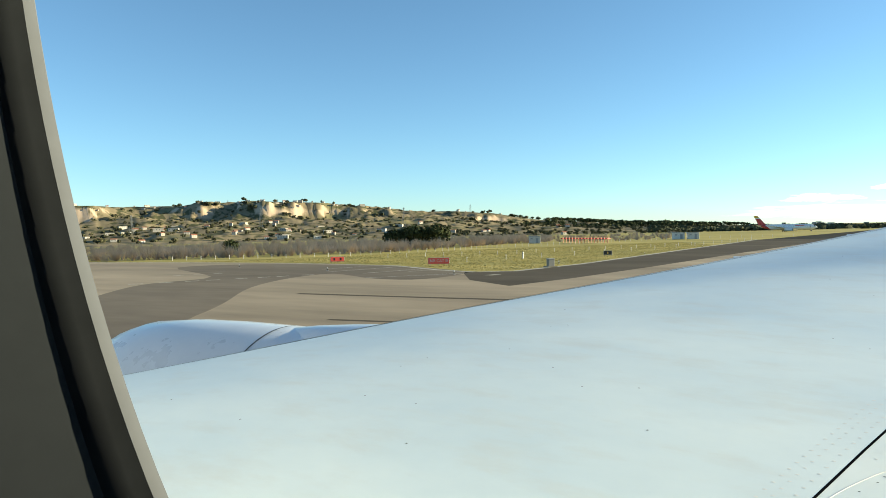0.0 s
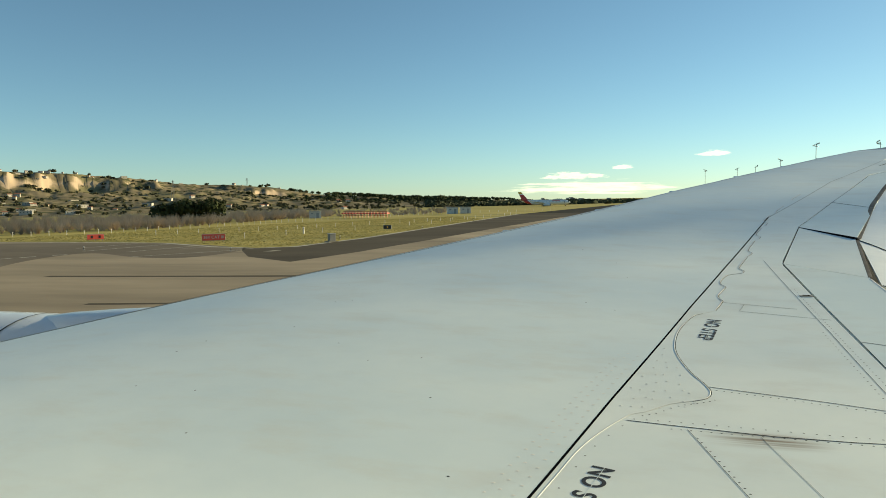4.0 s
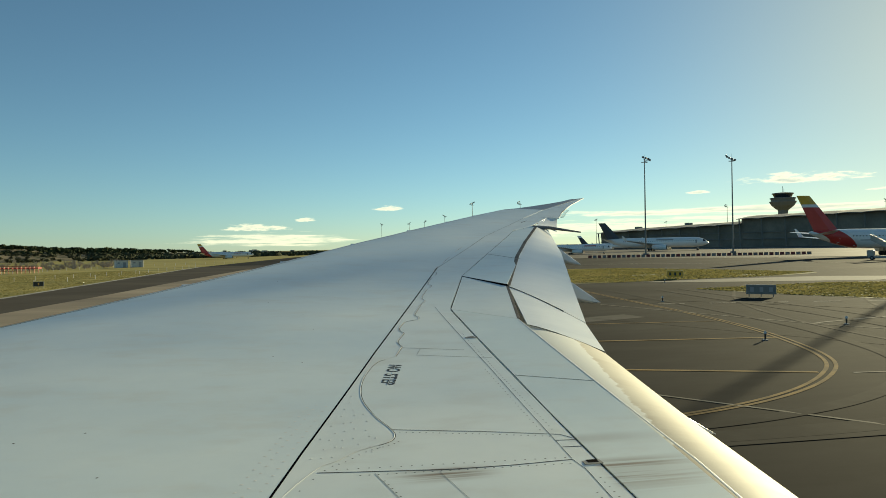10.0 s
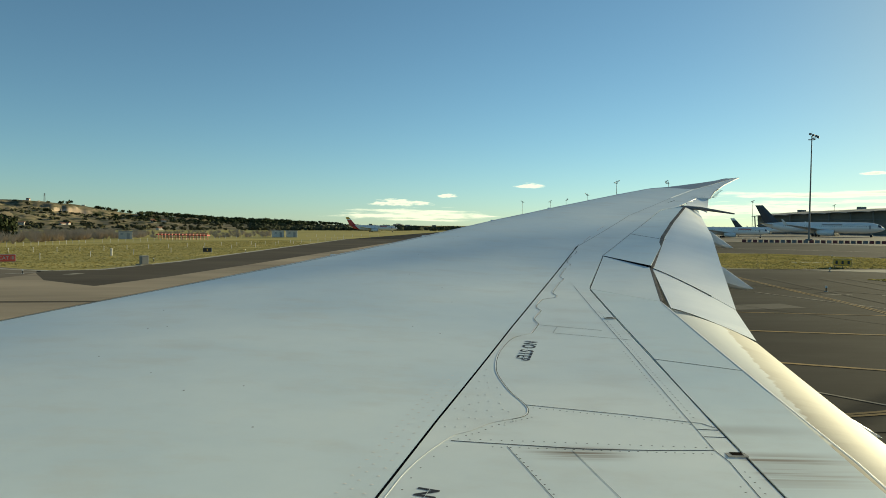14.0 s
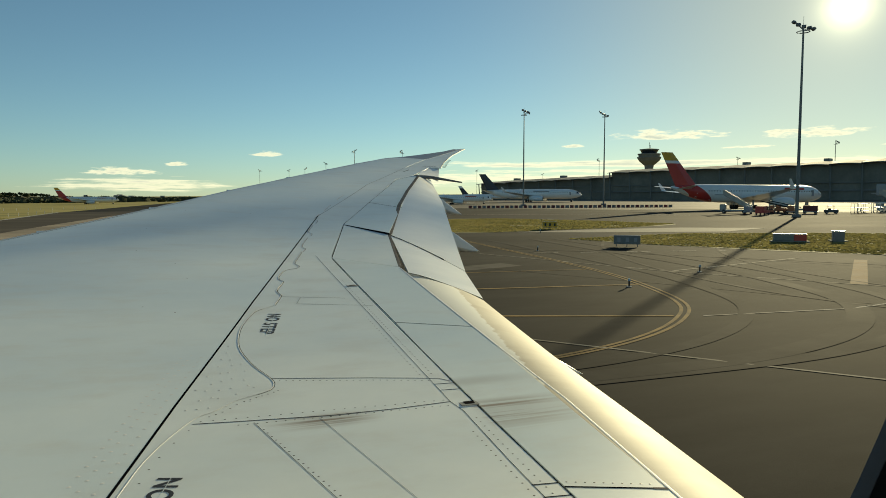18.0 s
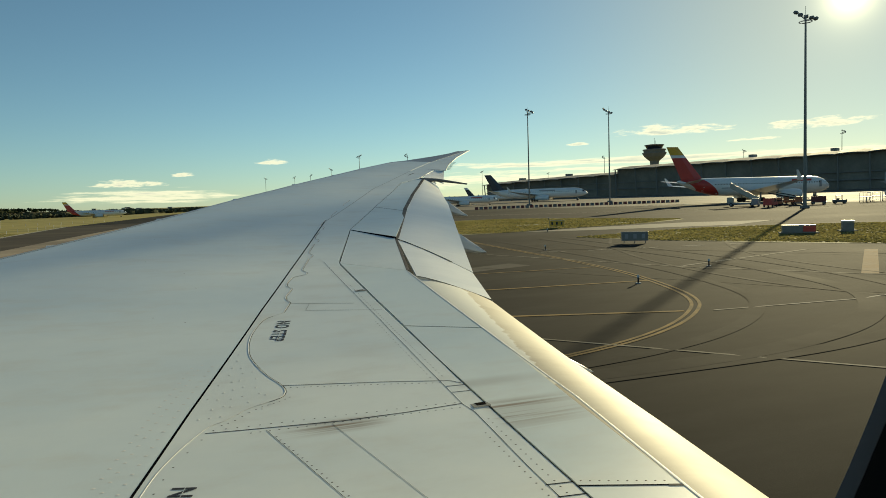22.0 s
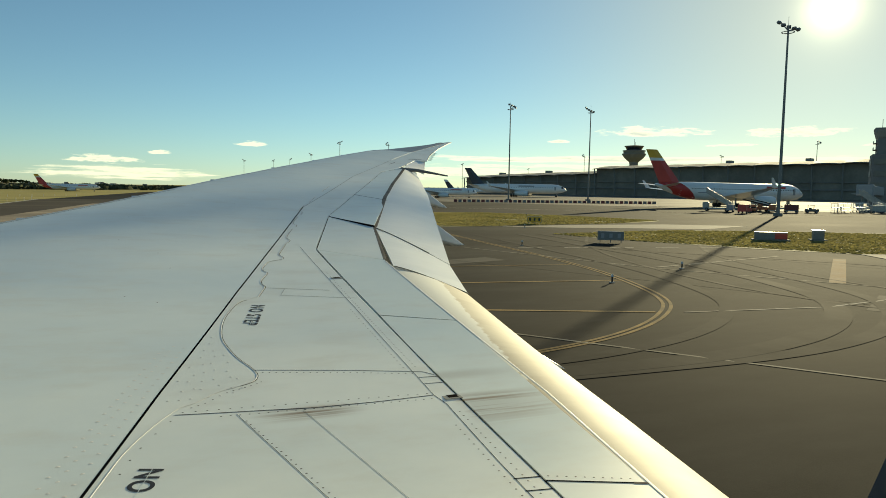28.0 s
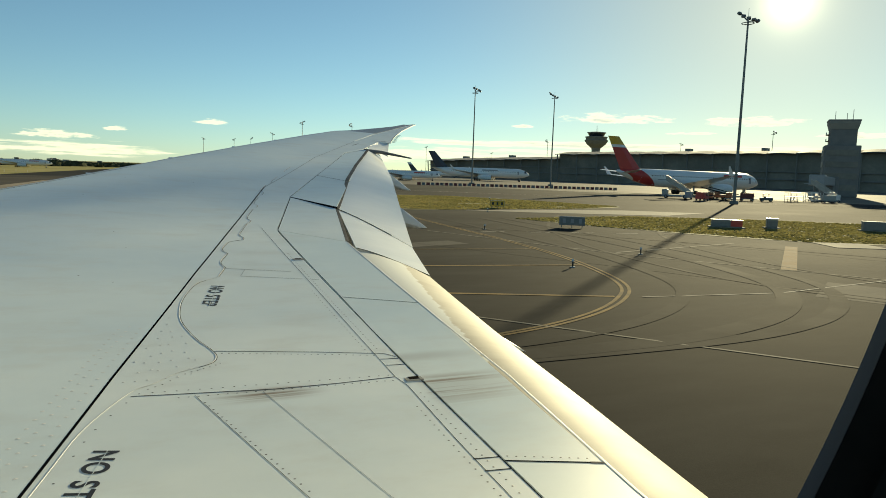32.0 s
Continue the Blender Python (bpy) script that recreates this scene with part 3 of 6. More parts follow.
strip("open_gap", [(6.15, 19.65), (6.46, 20.05)], 0.03, M_DARK, 0.002)
strip("open_gap", [(7.15, 20.75), (7.60, 20.80)], 0.03, M_DARK, 0.002)
strip("black_joint", [(joint(y), y) for y in (0.4, 3.8, 5.05, 6.42, 7.71, 9.52, 12.28, 13.29)], 0.018, M_SEAL, 0.001)
strip("black_joint", [(joint(y), y) for y in (13.29, 17.38, 20.5)], 0.012, M_FAINT, 0.001)
bead = spline([(0.89, 7.51), (0.76, 7.41), (0.68, 7.33), (0.59, 7.13), (0.485, 6.77), (0.432, 6.40), (0.433, 6.10), (0.50, 5.72), (0.588, 5.44), (0.610, 5.29), (0.565, 5.17), (0.44, 5.09), (0.31, 5.02), (0.156, 4.87), (0.01, 4.75), (-0.23, 4.30), (-0.40, 3.75), (-0.85, 2.2), (-1.3, 0.6)])
strip("sealant_bead", bead, 0.008, M_WHITE_SEAL, 0.0015)
# dark strip painted as the shadow beside the bead
strip("bead_painted_shadow", [(x + 0.009, y - 0.004) for x, y in bead[6:66]], 0.0045, M_LINE, 0.001)
# scalloped bead along the joint, in short broken lengths, with painted shadow strips
scallops = (((0.895, 7.52), (1.00, 7.85), (1.015, 7.92), (0.996, 8.04), (1.007, 8.18), (1.106, 8.47), (1.125, 8.56), (1.093, 8.66), (1.106, 8.81), (1.20, 9.08), (1.26, 9.16), (1.40, 9.24)),
            ((1.42, 9.26), (1.446, 9.37), (1.418, 9.48), (1.43, 9.60), (1.59, 10.12), (1.62, 10.23)),
            ((1.64, 10.26), (1.715, 10.45), (1.70, 10.67), (1.89, 11.30)),
            ((1.97, 11.45), (2.02, 11.62), (1.99, 11.80), (2.16, 12.35)),
            ((2.26, 12.55), (2.33, 12.80), (2.31, 12.98), (2.50, 13.5)), ((2.66, 13.8), (2.72, 14.0), (2.93, 14.5)), ((3.2, 15.1), (3.26, 15.3), (3.5, 15.8)))
for run in scallops:
    strip("sealant_bead", spline(run, 4), 0.009 + 0.002 * max(0.0, run[0][1] - 8.0), M_WHITE_SEAL, 0.002)
    strip("bead_painted_shadow", [(x + 0.009, y - 0.003) for x, y in spline(run, 4)], 0.0075, M_LINE, 0.001)
for pts, w in (([(0.61, 5.40), (1.36, 5.225), (1.87, 5.08), (1.94, 5.00)], 0.0055), ([(0.02, 4.70), (0.25, 4.672), (0.92, 4.60), (1.36, 4.595), (1.79, 4.614)], 0.0085),
               ([(1.79, 9.98), (1.81, 6.97), (1.795, 5.09), (1.79, 4.62)], 0.0028), ([(1.79, 4.61), (1.82, 4.44), (1.80, 3.6), (1.79, 0.5)], 0.0038),
               ([(0.40, 4.62), (0.77, 3.38), (1.6, 0.6)], 0.0024), ([(0.83, 4.58), (1.17, 3.26), (1.9, 0.6)], 0.0016),
               ([(1.80, 4.97), (1.95, 4.96)], 0.008), ([(1.80, 4.84), (1.95, 4.83)], 0.007), ([(1.79, 3.36), (1.95, 3.34)], 0.010), ([(1.79, 3.22), (1.95, 3.20)], 0.010),
               ([(1.01, 7.867), (1.70, 7.67)], 0.0045), ([(1.134, 7.537), (1.93, 7.31)], 0.0045), ([(1.216, 7.79), (1.134, 7.537)], 0.0045)):
    strip("panel_joint", pts, w, M_FAINT if w in (0.0045, 0.0016) else M_LINE, 0.001)
# dark open gaps round the flaperon, between the flaps and along one spoiler end
# brown gap tone: painted shade beside the flaps, rust at one spoiler end
M_SHADE_RUST = mat("gap_shade_and_rust", (0.27, 0.245, 0.215), 0.9, var=0.4, scale=3, spec=0.0)
end = [(2.742 + 0.588 * k / 6, 12.403 - 0.94 * k / 6, k / 6) for k in range(7)]
# end face coloured near black in place of its shade
part("spoiler_end_face", loft([[(x, y, wing_z(x, y) - 0.01), (x + 0.004, y + 0.002, wing_z(x, y) - 0.01), (x + 0.004, y + 0.002, wing_z(x, y) + 0.004 + 0.02 * u), (x, y, wing_z(x, y) + 0.004 + 0.02 * u)] for x, y, u in end]), M_DARK, wing, "raised spoiler end face, its shade painted dark")
strip("open_gap", [(2.73, 12.37), (1.995, 9.82)], 0.007, M_LINE, 0.001)
strip("open_gap", [(1.995, 9.82), (1.985, 6.8), (1.955, 5.03), (1.95, 3.0), (1.95, 0.5)], 0.006, M_DARK, 0.001)
strip("open_gap", [(3.31, 11.40), (2.80, 9.12)], 0.045, M_SHADE_RUST, 0.001)
strip("open_gap", [(3.33, 11.46), (4.46, 14.55), (5.26, 16.48), (6.42, 19.04)], 0.09, M_SHADE_RUST, 0.003)
strip("open_gap", [(1.96, 3.29), (2.44, 3.127)], 0.016, M_DARK, 0.001)
strip("open_gap", [(2.44, 3.127), (2.52, 3.10)], 0.026, M_SHADE_RUST, 0.001)
strip("open_gap", [(3.85, 14.82), (4.40, 14.17)], 0.022, M_LINE, 0.002)
strip("open_gap", [(2.73, 12.4), (3.91, 14.95), (5.51, 18.25), (6.38, 19.05)], 0.007, M_LINE, 0.001)
patch("flap_gap", ((3.322, 11.350), (3.329, 11.372)), ((3.842, 10.15), (3.852, 10.182)), 1, 8, M_DARK, dz=(0.005, -0.158), bend=1.35, thick=0.006)
patch("flap_gap", ((2.81, 8.745), (2.813, 8.757)), ((3.64, 8.172), (3.648, 8.196)), 1, 8, M_DARK, dz=(0.002, -0.242), bend=1.35, thick=0.006)
strip("spoiler_edge", [(2.50, 2.81), (2.65, 4.46), (2.71, 6.34), (2.78, 9.05)], 0.022, M_WHITE_SEAL, 0.002)
strip("spoiler_edge", [(2.40, 0.5), (2.50, 2.81)], 0.022, M_WHITE_SEAL, 0.002)
strip("panel_joint", [(1.99, 6.655), (2.70, 6.35)], 0.008, M_LINE, 0.001)
# small hinge fittings let into the hinge line
for hy in (4.56, 8.23):
    f = part("hinge_fitting", boxm(1.84, hy - 0.05, wing_z(1.9, hy) - 0.01, 1.975, hy + 0.05, wing_z(1.9, hy) + 0.0022), M_FAINT, wing)
    part("fitting_cap", boxm(1.875, hy - 0.03, wing_z(1.9, hy) + 0.0022, 1.95, hy + 0.03, wing_z(1.9, hy) + 0.004), M_LINE, f)


# fastener heads
def rivets(name, places, r, material, h):
    bm = bmesh.new()
    for x, y in places:
        z = wing_z(x, y)
        ring = [bm.verts.new((x + r * math.cos(a), y + r * math.sin(a), z)) for a in (math.tau * k / 6 for k in range(6))]
        top = bm.verts.new((x, y, z + h))
        for i in range(6):
            bm.faces.new((ring[i], ring[(i + 1) % 6], top))
    ob = part(name, bm, material, wing)
    tagged(ob, kind="stuff")


def along(p, q, step, off=0.0):
    L = math.hypot(q[0] - p[0], q[1] - p[1])
    n = int(L / step)
    nx, ny = -(q[1] - p[1]) / L * off, (q[0] - p[0]) / L * off
    return [(p[0] + (q[0] - p[0]) * i / n + nx, p[1] + (q[1] - p[1]) * i / n + ny) for i in range(n + 1)]


rv = along((0.66, 5.34), (1.36, 5.175), 0.05) + along((1.36, 5.175), (1.78, 5.06), 0.05) + along((0.3, 4.61), (1.75, 4.555), 0.06) + along((0.15, 4.73), (1.75, 4.655), 0.07)
rv += along((1.75, 6.9), (1.75, 5.2), 0.08) + along((1.85, 8.5), (1.85, 5.2), 0.07) + along((1.75, 4.1), (1.75, 1.0), 0.07) + along((1.86, 4.3), (1.86, 1.0), 0.07)
rv += along((0.45, 4.5), (0.80, 3.38), 0.06) + along((0.80, 3.38), (1.6, 0.8), 0.08)
rv += [(x + 0.06, y - 0.02) for x, y in bead[60::2]] + along((2.0, 3.335), (2.45, 3.175), 0.05)
rivets("fastener_field", rv, 0.0075, M_RIVET, 0.002)
rp = []
for i in range(9):
    for k in range(6):
        y = 4.95 + i * 0.16
        x0 = joint(y) + 0.08
        x = x0 + k * 0.085 + (0.04 if i % 2 else 0)
        lim = 0.52 if y < 5.4 else 0.40
        if x < lim + random.uniform(-0.03, 0.03):
            rp.append((x + random.uniform(-0.025, 0.025), y + random.uniform(-0.045, 0.045)))
rivets("painted_fastener_field", rp, 0.012, M_BUMPR, 0.003)
rp = []
for i in range(34):
    y = 2.4 + i * 0.11
    rp += [(joint(y) - 0.09, y), (joint(y) - 0.17, y + 0.05), (joint(y) - 0.25, y)]
rivets("painted_fastener_field", rp, 0.017, M_BUMPR, 0.0014)
rivets("fastener_field", [(random.uniform(le(y) + 1.0, joint(y) - 0.3), y) for y in [random.uniform(3.5, 14) for _ in range(26)]], 0.010, M_RIVET, 0.003)


# stencilled warnings
def stencil(text, x, y, size, squeeze, turn):
    cu = bpy.data.curves.new("stencil", "FONT")
    cu.body, cu.size, cu.extrude = text, size, 0.0008
    cu.space_character = 1.12
    cu.offset = 0.0035
    ob = new("stencil_text", cu)
    bpy.context.view_layer.update()
    me = bpy.data.meshes.new_from_object(ob.evaluated_get(bpy.context.evaluated_depsgraph_get()))
    bpy.data.objects.remove(ob)
    me.materials.append(M_TEXT)
    c, s = math.cos(turn), math.sin(turn)
    for v in me.vertices:
        u = v.co.x * squeeze
        px, py = x + u * c - v.co.y * s, y + u * s + v.co.y * c
        v.co = (px, py, wing_z(px, py) + 0.0018 + v.co.z * 0.3)
    t = new("stencil_text", me)
    t.parent = wing
    L = size * squeeze * 4.6
    bars = bmesh.new()
    for v0 in (0.36 * size,):
        row = []
        for k in range(13):
            u = L * k / 12
            for dv in (-0.002, 0.002):
                px, py = x + u * c - (v0 + dv) * s, y + u * s + (v0 + dv) * c
                row.append(bars.verts.new((px, py, wing_z(px, py) + 0.0024)))
        for k in range(12):
            bars.faces.new((row[2 * k], row[2 * k + 1], row[2 * k + 3], row[2 * k + 2]))
    part("stencil_bridge", bars, M_WING, t)
    tagged(t, "black stencilled words NO STEP")


stencil("NO STEP", 0.80, 7.22, 0.185, 0.84, radians(-104))
stencil("NO STEP", -0.165, 4.03, 0.185, 0.82, radians(-106))

# small dark track covers standing on the leading edge
for y in (12.23, 14.35, 16.5, 18.5, 20.0, 21.2):
    x = le(y)
    z = wing_z(x, y)
    rg = [[(x - 0.06 + 0.10 * i, y + 0.10 * s * (1 - 0.5 * abs(i - 1)), z - 0.09 + hz) for s, hz in ((-1, 0), (-0.6, 0.085), (0.6, 0.085), (1, 0))] for i in range(3)]
    part("track_cover", loft(rg), M_EDGE, wing)
edge_rows = []
for i in range(111):
    y = 0.1 + 22.1 * i / 110
    c = joint(y) - le(y)
    row = []
    for k in range(7):
        x = le(y) - 0.012 + 0.20 * (k / 6) ** 1.5
        u = max(0.0, (x - le(y)) / c)
        row.append((x, y, wing_z(max(x, le(y)), y) - 0.10 * min(1.0, c * 0.3) * (1 - min(1.0, u / 0.035)) ** 2 + 0.004))
    edge_rows.append(row)
part("leading_edge_strip", loft(edge_rows, caps=False, closed=False), M_EDGE, wing, "bare metal leading edge", smooth=True)
strip("leading_edge_joint", [(le(y) + 0.24, y) for y in (0.5, 5, 10, 15)], 0.008, M_LINE, 0.001)
# trailing-edge static wicks near the tip
for i in range(8):
    y = 20.8 + i * 0.22
    x = lerp_table(TIP_TE, y)
    part("static_wick", tube([(x - 0.02, y, wing_z(x, y)), (x + 0.16, y + 0.02, wing_z(x, y) - 0.03)], 0.009, 5, 0.004), M_DARK, wing)

# ---- engine nacelle ahead of the wing ----
nac = tagged(empty("engine_nacelle", (-6.75, 7.9, EYE - 3.12)), "rounded white engine nacelle with a riveted seam, ahead of the wing", "engine")
prof = [(-5.3, 1.22), (-5.1, 1.37), (-4.6, 1.50), (-3.6, 1.59), (-2.4, 1.62), (-1.2, 1.62), (0.2, 1.55), (1.4, 1.38), (2.4, 1.12)]
seg = 36
rings = [[(x, r * math.cos(a), r * math.sin(a)) for a in (math.tau * k / seg for k in range(seg))] for x, r in prof]
part("cowl", loft(rings, caps=False), M_NAC, nac, smooth=True)
part("inlet_lip", loft([[(x, r * math.cos(a), r * math.sin(a)) for a in (math.tau * k / seg for k in range(seg))] for x, r in ((-5.3, 1.21), (-5.4, 1.15), (-5.3, 1.08), (-4.6, 1.05))], caps=False), M_EDGE, nac, "polished metal inlet lip", smooth=True)
part("fan", loft([[(x, r * math.cos(a), r * math.sin(a)) for a in (math.tau * k / seg for k in range(seg))] for x, r in ((-4.55, 1.05), (-4.5, 0.25), (-4.9, 0.02))]), M_DARK, nac)
part("core_nozzle", loft([[(x, r * math.cos(a), r * math.sin(a)) for a in (math.tau * k / seg for k in range(seg))] for x, r in ((2.3, 0.95), (3.2, 0.7), (3.9, 0.3))]), M_EDGE, nac)
part("cowl_seam", loft([[(x, 1.626 * math.cos(a), 1.626 * math.sin(a)) for x in (-1.27, -1.245)] for a in (math.tau * k / 60 for k in range(61))], caps=False, closed=False), M_LINE, nac)
part("pylon", loft([[(x, w * math.cos(t), z + h * math.sin(t)) for t in (math.tau * k / 16 for k in range(16))] for x, w, z, h in ((-1.2, 0.10, 1.44, 0.16), (-0.6, 0.46, 1.38, 0.30), (0.1, 0.62, 1.36, 0.38), (1.0, 0.64, 1.38, 0.42), (1.7, 0.60, 1.42, 0.44), (2.4, 0.50, 1.42, 0.44))]), M_NAC, nac, smooth=True)

# ---- cabin side with the window opening ----
M_LINING = mat("cabin_lining", (0.22, 0.225, 0.24), 0.5, var=0.06, scale=20)
M_FADED = mat("faded_white_paint", (0.36, 0.33, 0.27), 0.9, var=0.5, scale=0.7, col2=(0.15, 0.138, 0.112), spec=0.035)
M_TANP = mat("faded_tan_paint", (0.34, 0.225, 0.13), 0.9, var=0.4, scale=0.6, col2=(0.18, 0.125, 0.08), spec=0.035)
M_WORN = mat("worn_brown_asphalt", (0.115, 0.098, 0.076), 0.95, var=0.3, scale=0.05, stretch=(0.5, 1.4, 1), col2=(0.078, 0.067, 0.053), bump=0.15, bscale=25, spec=0.03)
M_SEAM = mat("paved_lane_seam", (0.075, 0.069, 0.057), 0.92, var=0.5, scale=0.5, col2=(0.045, 0.041, 0.034), spec=0.03)
M_RESURF = mat("resurfaced_asphalt", (0.105, 0.098, 0.084), 0.92, var=0.4, scale=0.2, col2=(0.085, 0.078, 0.066), spec=0.035)
M_RIM = mat("grey_window_rim", (0.15, 0.16, 0.175), 0.4, var=0.08, scale=30)
M_REVEAL = mat("dark_glossy_plastic", (0.048, 0.054, 0.060), 0.2, var=0.1, scale=25, spec=0.6)
M_BLACK = mat("black_window_seal", (0.040, 0.044, 0.048), 0.3, var=0.2, scale=30)
WX, WZ, WA, WB, WN = 0.0016, EYE + 0.1404, 0.1477, 0.2608, 1.92


def oval(k, y, dx=0.0):
    """A ring round the window opening, k times its size, at depth y."""
    pts = []
    for i in range(128):
        a = math.tau * i / 128
        c, s = math.cos(a), math.sin(a)
        q = (abs(c) ** WN + abs(s) ** WN) ** (-1 / WN)
        pts.append((WX + dx + WA * k * c * q, y, WZ + WB * k * s * q))
    return pts


def ring_wall(x0, z0, x1, z1, y):
    """Square outline with as many points as the oval, to close the wall round the opening."""
    pts = []
    for i in range(128):
        a = math.tau * i / 128
        c, s = math.cos(a), math.sin(a)
        k = max(abs(c), abs(s))
        u, v = c / k, s / k
        pts.append((x1 * max(u, 0) + x0 * max(-u, 0), y, WZ + (z1 * max(v, 0) + z0 * max(-v, 0))))
    return pts


wall = part("wall_cabin", loft([ring_wall(-0.68, -0.54, 0.68, 0.34, -0.02), oval(1.62, -0.02), oval(1.60, -0.012), oval(1.24, 0.030)], caps=False), M_LINING, None, smooth=True)
tagged(wall, "pale grey aircraft cabin side wall round a rounded window", "wall", kind="structure")
outer = part("wall_fuselage", loft([oval(1.05, 0.0858), oval(1.7, 0.10), ring_wall(-0.70, -0.55, 0.70, 0.34, 0.10)], caps=False), M_NAC, None)
tagged(outer, "white outer fuselage skin round the window", "wall", kind="structure")
win = tagged(empty("window_1", (0, 0, 0)), "oval aircraft window with black seal and grey rim", "window", kind="structure")
part("window_reveal", loft([oval(1.245, 0.0296), oval(1.20, 0.036), oval(1.10, 0.058), oval(1.0371, 0.0741)], caps=False), M_REVEAL, win, "dark glossy plastic reveal", smooth=True)
part("window_seal", loft([oval(1.0371, 0.0741), oval(1.026, 0.0752), oval(1.015, 0.0778), oval(1.0045, 0.0800), oval(1.010, 0.0804)], caps=False), M_BLACK, win, smooth=True)
part("window_frame", loft([oval(1.008, 0.0799), oval(1.0042, 0.0801), oval(1.0020, 0.0812), oval(1.0, 0.0826), oval(1.012, 0.0838), oval(1.05, 0.0850)], caps=False), M_RIM, win, smooth=True)
# small unseen box added round the camera to keep light out
shell = bmesh.new()
ZL, ZH = EYE - 0.42, EYE + 0.47
for a in ((-0.70, -1.25, ZL, 0.70, -1.20, ZH), (-0.70, -1.20, ZL, -0.68, 0.10, ZH), (0.68, -1.20, ZL, 0.70, 0.10, ZH)):
    box(shell, *a)
tagged(part("wall_cabin_box", shell, M_LINING, None), "unseen grey cabin box walls that keep the inside dark", "wall", kind="structure")
tagged(part("ceiling", boxm(-0.70, -1.25, ZH, 0.70, 0.10, ZH + 0.02), M_LINING, None), "unseen cabin box lid that keeps the inside dark", "ceiling", kind="structure")
tagged(part("floor", boxm(-0.70, -1.25, ZL - 0.02, 0.70, 0.10, ZL), M_LINING, None), "unseen cabin box bottom that keeps the inside dark", "floor", kind="structure")

# ---- fuselage round the cabin ----
fus = tagged(empty("fuselage"), "white airliner fuselage beside the wing root", "aircraft fuselage")
FY, FZ, FR = -2.80, EYE - 0.30, 2.90


def hoop(x, a0, a1, n=40, r=FR):
    return [(x, FY + r * math.cos(a0 + (a1 - a0) * k / n), FZ + r * math.sin(a0 + (a1 - a0) * k / n)) for k in range(n + 1)]


part("forward_skin", loft([hoop(x, 0, math.tau, r=r) for x, r in ((-30, 0.6), (-28.5, 1.9), (-25, 2.8), (-20, FR), (-0.70, FR))]), M_NAC, fus, smooth=True)
part("rear_skin", loft([hoop(x, 0, math.tau, r=r) for x, r in ((0.70, FR), (16, FR), (24, 2.3), (30, 0.8))]), M_NAC, fus, smooth=True)
part("upper_skin", loft([hoop(x, 0.255, math.pi + 0.4) for x in (-0.70, 0.70)], caps=False, closed=False), M_NAC, fus, smooth=True)
part("belly_skin", loft([hoop(x, -math.pi + 0.3, -0.03) for x in (-0.70, 0.70)], caps=False, closed=False), M_NAC, fus, smooth=True)


# ---- ground ----
# ground plane, tilted so that the horizon fits the camera's view
def gz(x, y):
    return 0.006 * y + 0.010 * x


def slab(name, outline, material, lift, label, category, kind="structure", parent=None):
    """A flat area laid on the tilted ground."""
    bm = bmesh.new()
    top = [bm.verts.new((x, y, gz(x, y) + lift)) for x, y in outline]
    low = [bm.verts.new((x, y, gz(x, y) - 0.3)) for x, y in outline]
    bm.faces.new(top)
    n = len(top)
    for i in range(n):
        bm.faces.new((top[i], low[i], low[(i + 1) % n], top[(i + 1) % n]))
    bmesh.ops.recalc_face_normals(bm, faces=bm.faces)
    ob = part(name, bm, material, parent)
    if label:
        tagged(ob, label, category, kind=kind)
    return ob


bm = bmesh.new()
vs = {}
xs = [-4600, -2500, -1200, -600, -300, 0, 300, 600, 1200, 2500, 4600]
for i, x in enumerate(xs):
    for k, y in enumerate(xs):
        vs[i, k] = bm.verts.new((x, y, gz(x, y)))
for i in range(10):
    for k in range(10):
        bm.faces.new((vs[i, k], vs[i + 1, k], vs[i + 1, k + 1], vs[i, k + 1]))
tagged(part("ground", bm, M_LAND, None), "wide dry grassland of the airfield reaching to the horizon", "ground", kind="structure")
slab("taxiway", [(-420, -300), (-420, 96), (-151, 94), (-126, 96.5), (-101, 97), (-83, 95), (-68, 92), (-53.5, 83), (-46, 80), (-41, 83), (-38.5, 100), (-38, 265), (-10, 520), (160, 640), (420, 640), (620, 380), (620, -300)], M_ASPH, 0.03, "dark worn asphalt taxiway with paint lines and tyre marks", "taxiway")
slab("shoulder", [(-420, -100), (-420, 95), (-151, 93), (-126, 95.5), (-101, 96), (-83, 94), (-68, 91), (-54, 82.2), (-46.5, 77), (-39, 66), (-31, 60), (-29, 72), (-27, 95), (-24, 140), (-18, 210), (-8, 210), (-6, 60), (-12, -100)], M_TAN, 0.035, "tan asphalt taxi area, sunlight in its tone, with long tyre marks", "pavement")
slab("worn_lane", [(-46.4, 78.2), (-41.4, 82), (-39.4, 100), (-38.8, 265), (-14, 265), (-16, 212), (-22, 140), (-25, 95), (-27, 72), (-29, 58), (-41, 63)], M_WORN, 0.033, "worn brown-grey asphalt lane between grass and taxi area", "pavement")
slab("apron", [(92, 250), (128, 190), (160, 130), (210, 40), (560, 40), (560, 420), (400, 560), (160, 560), (100, 380)], M_CONC, 0.038, "pale concrete apron where the aircraft park", "apron")


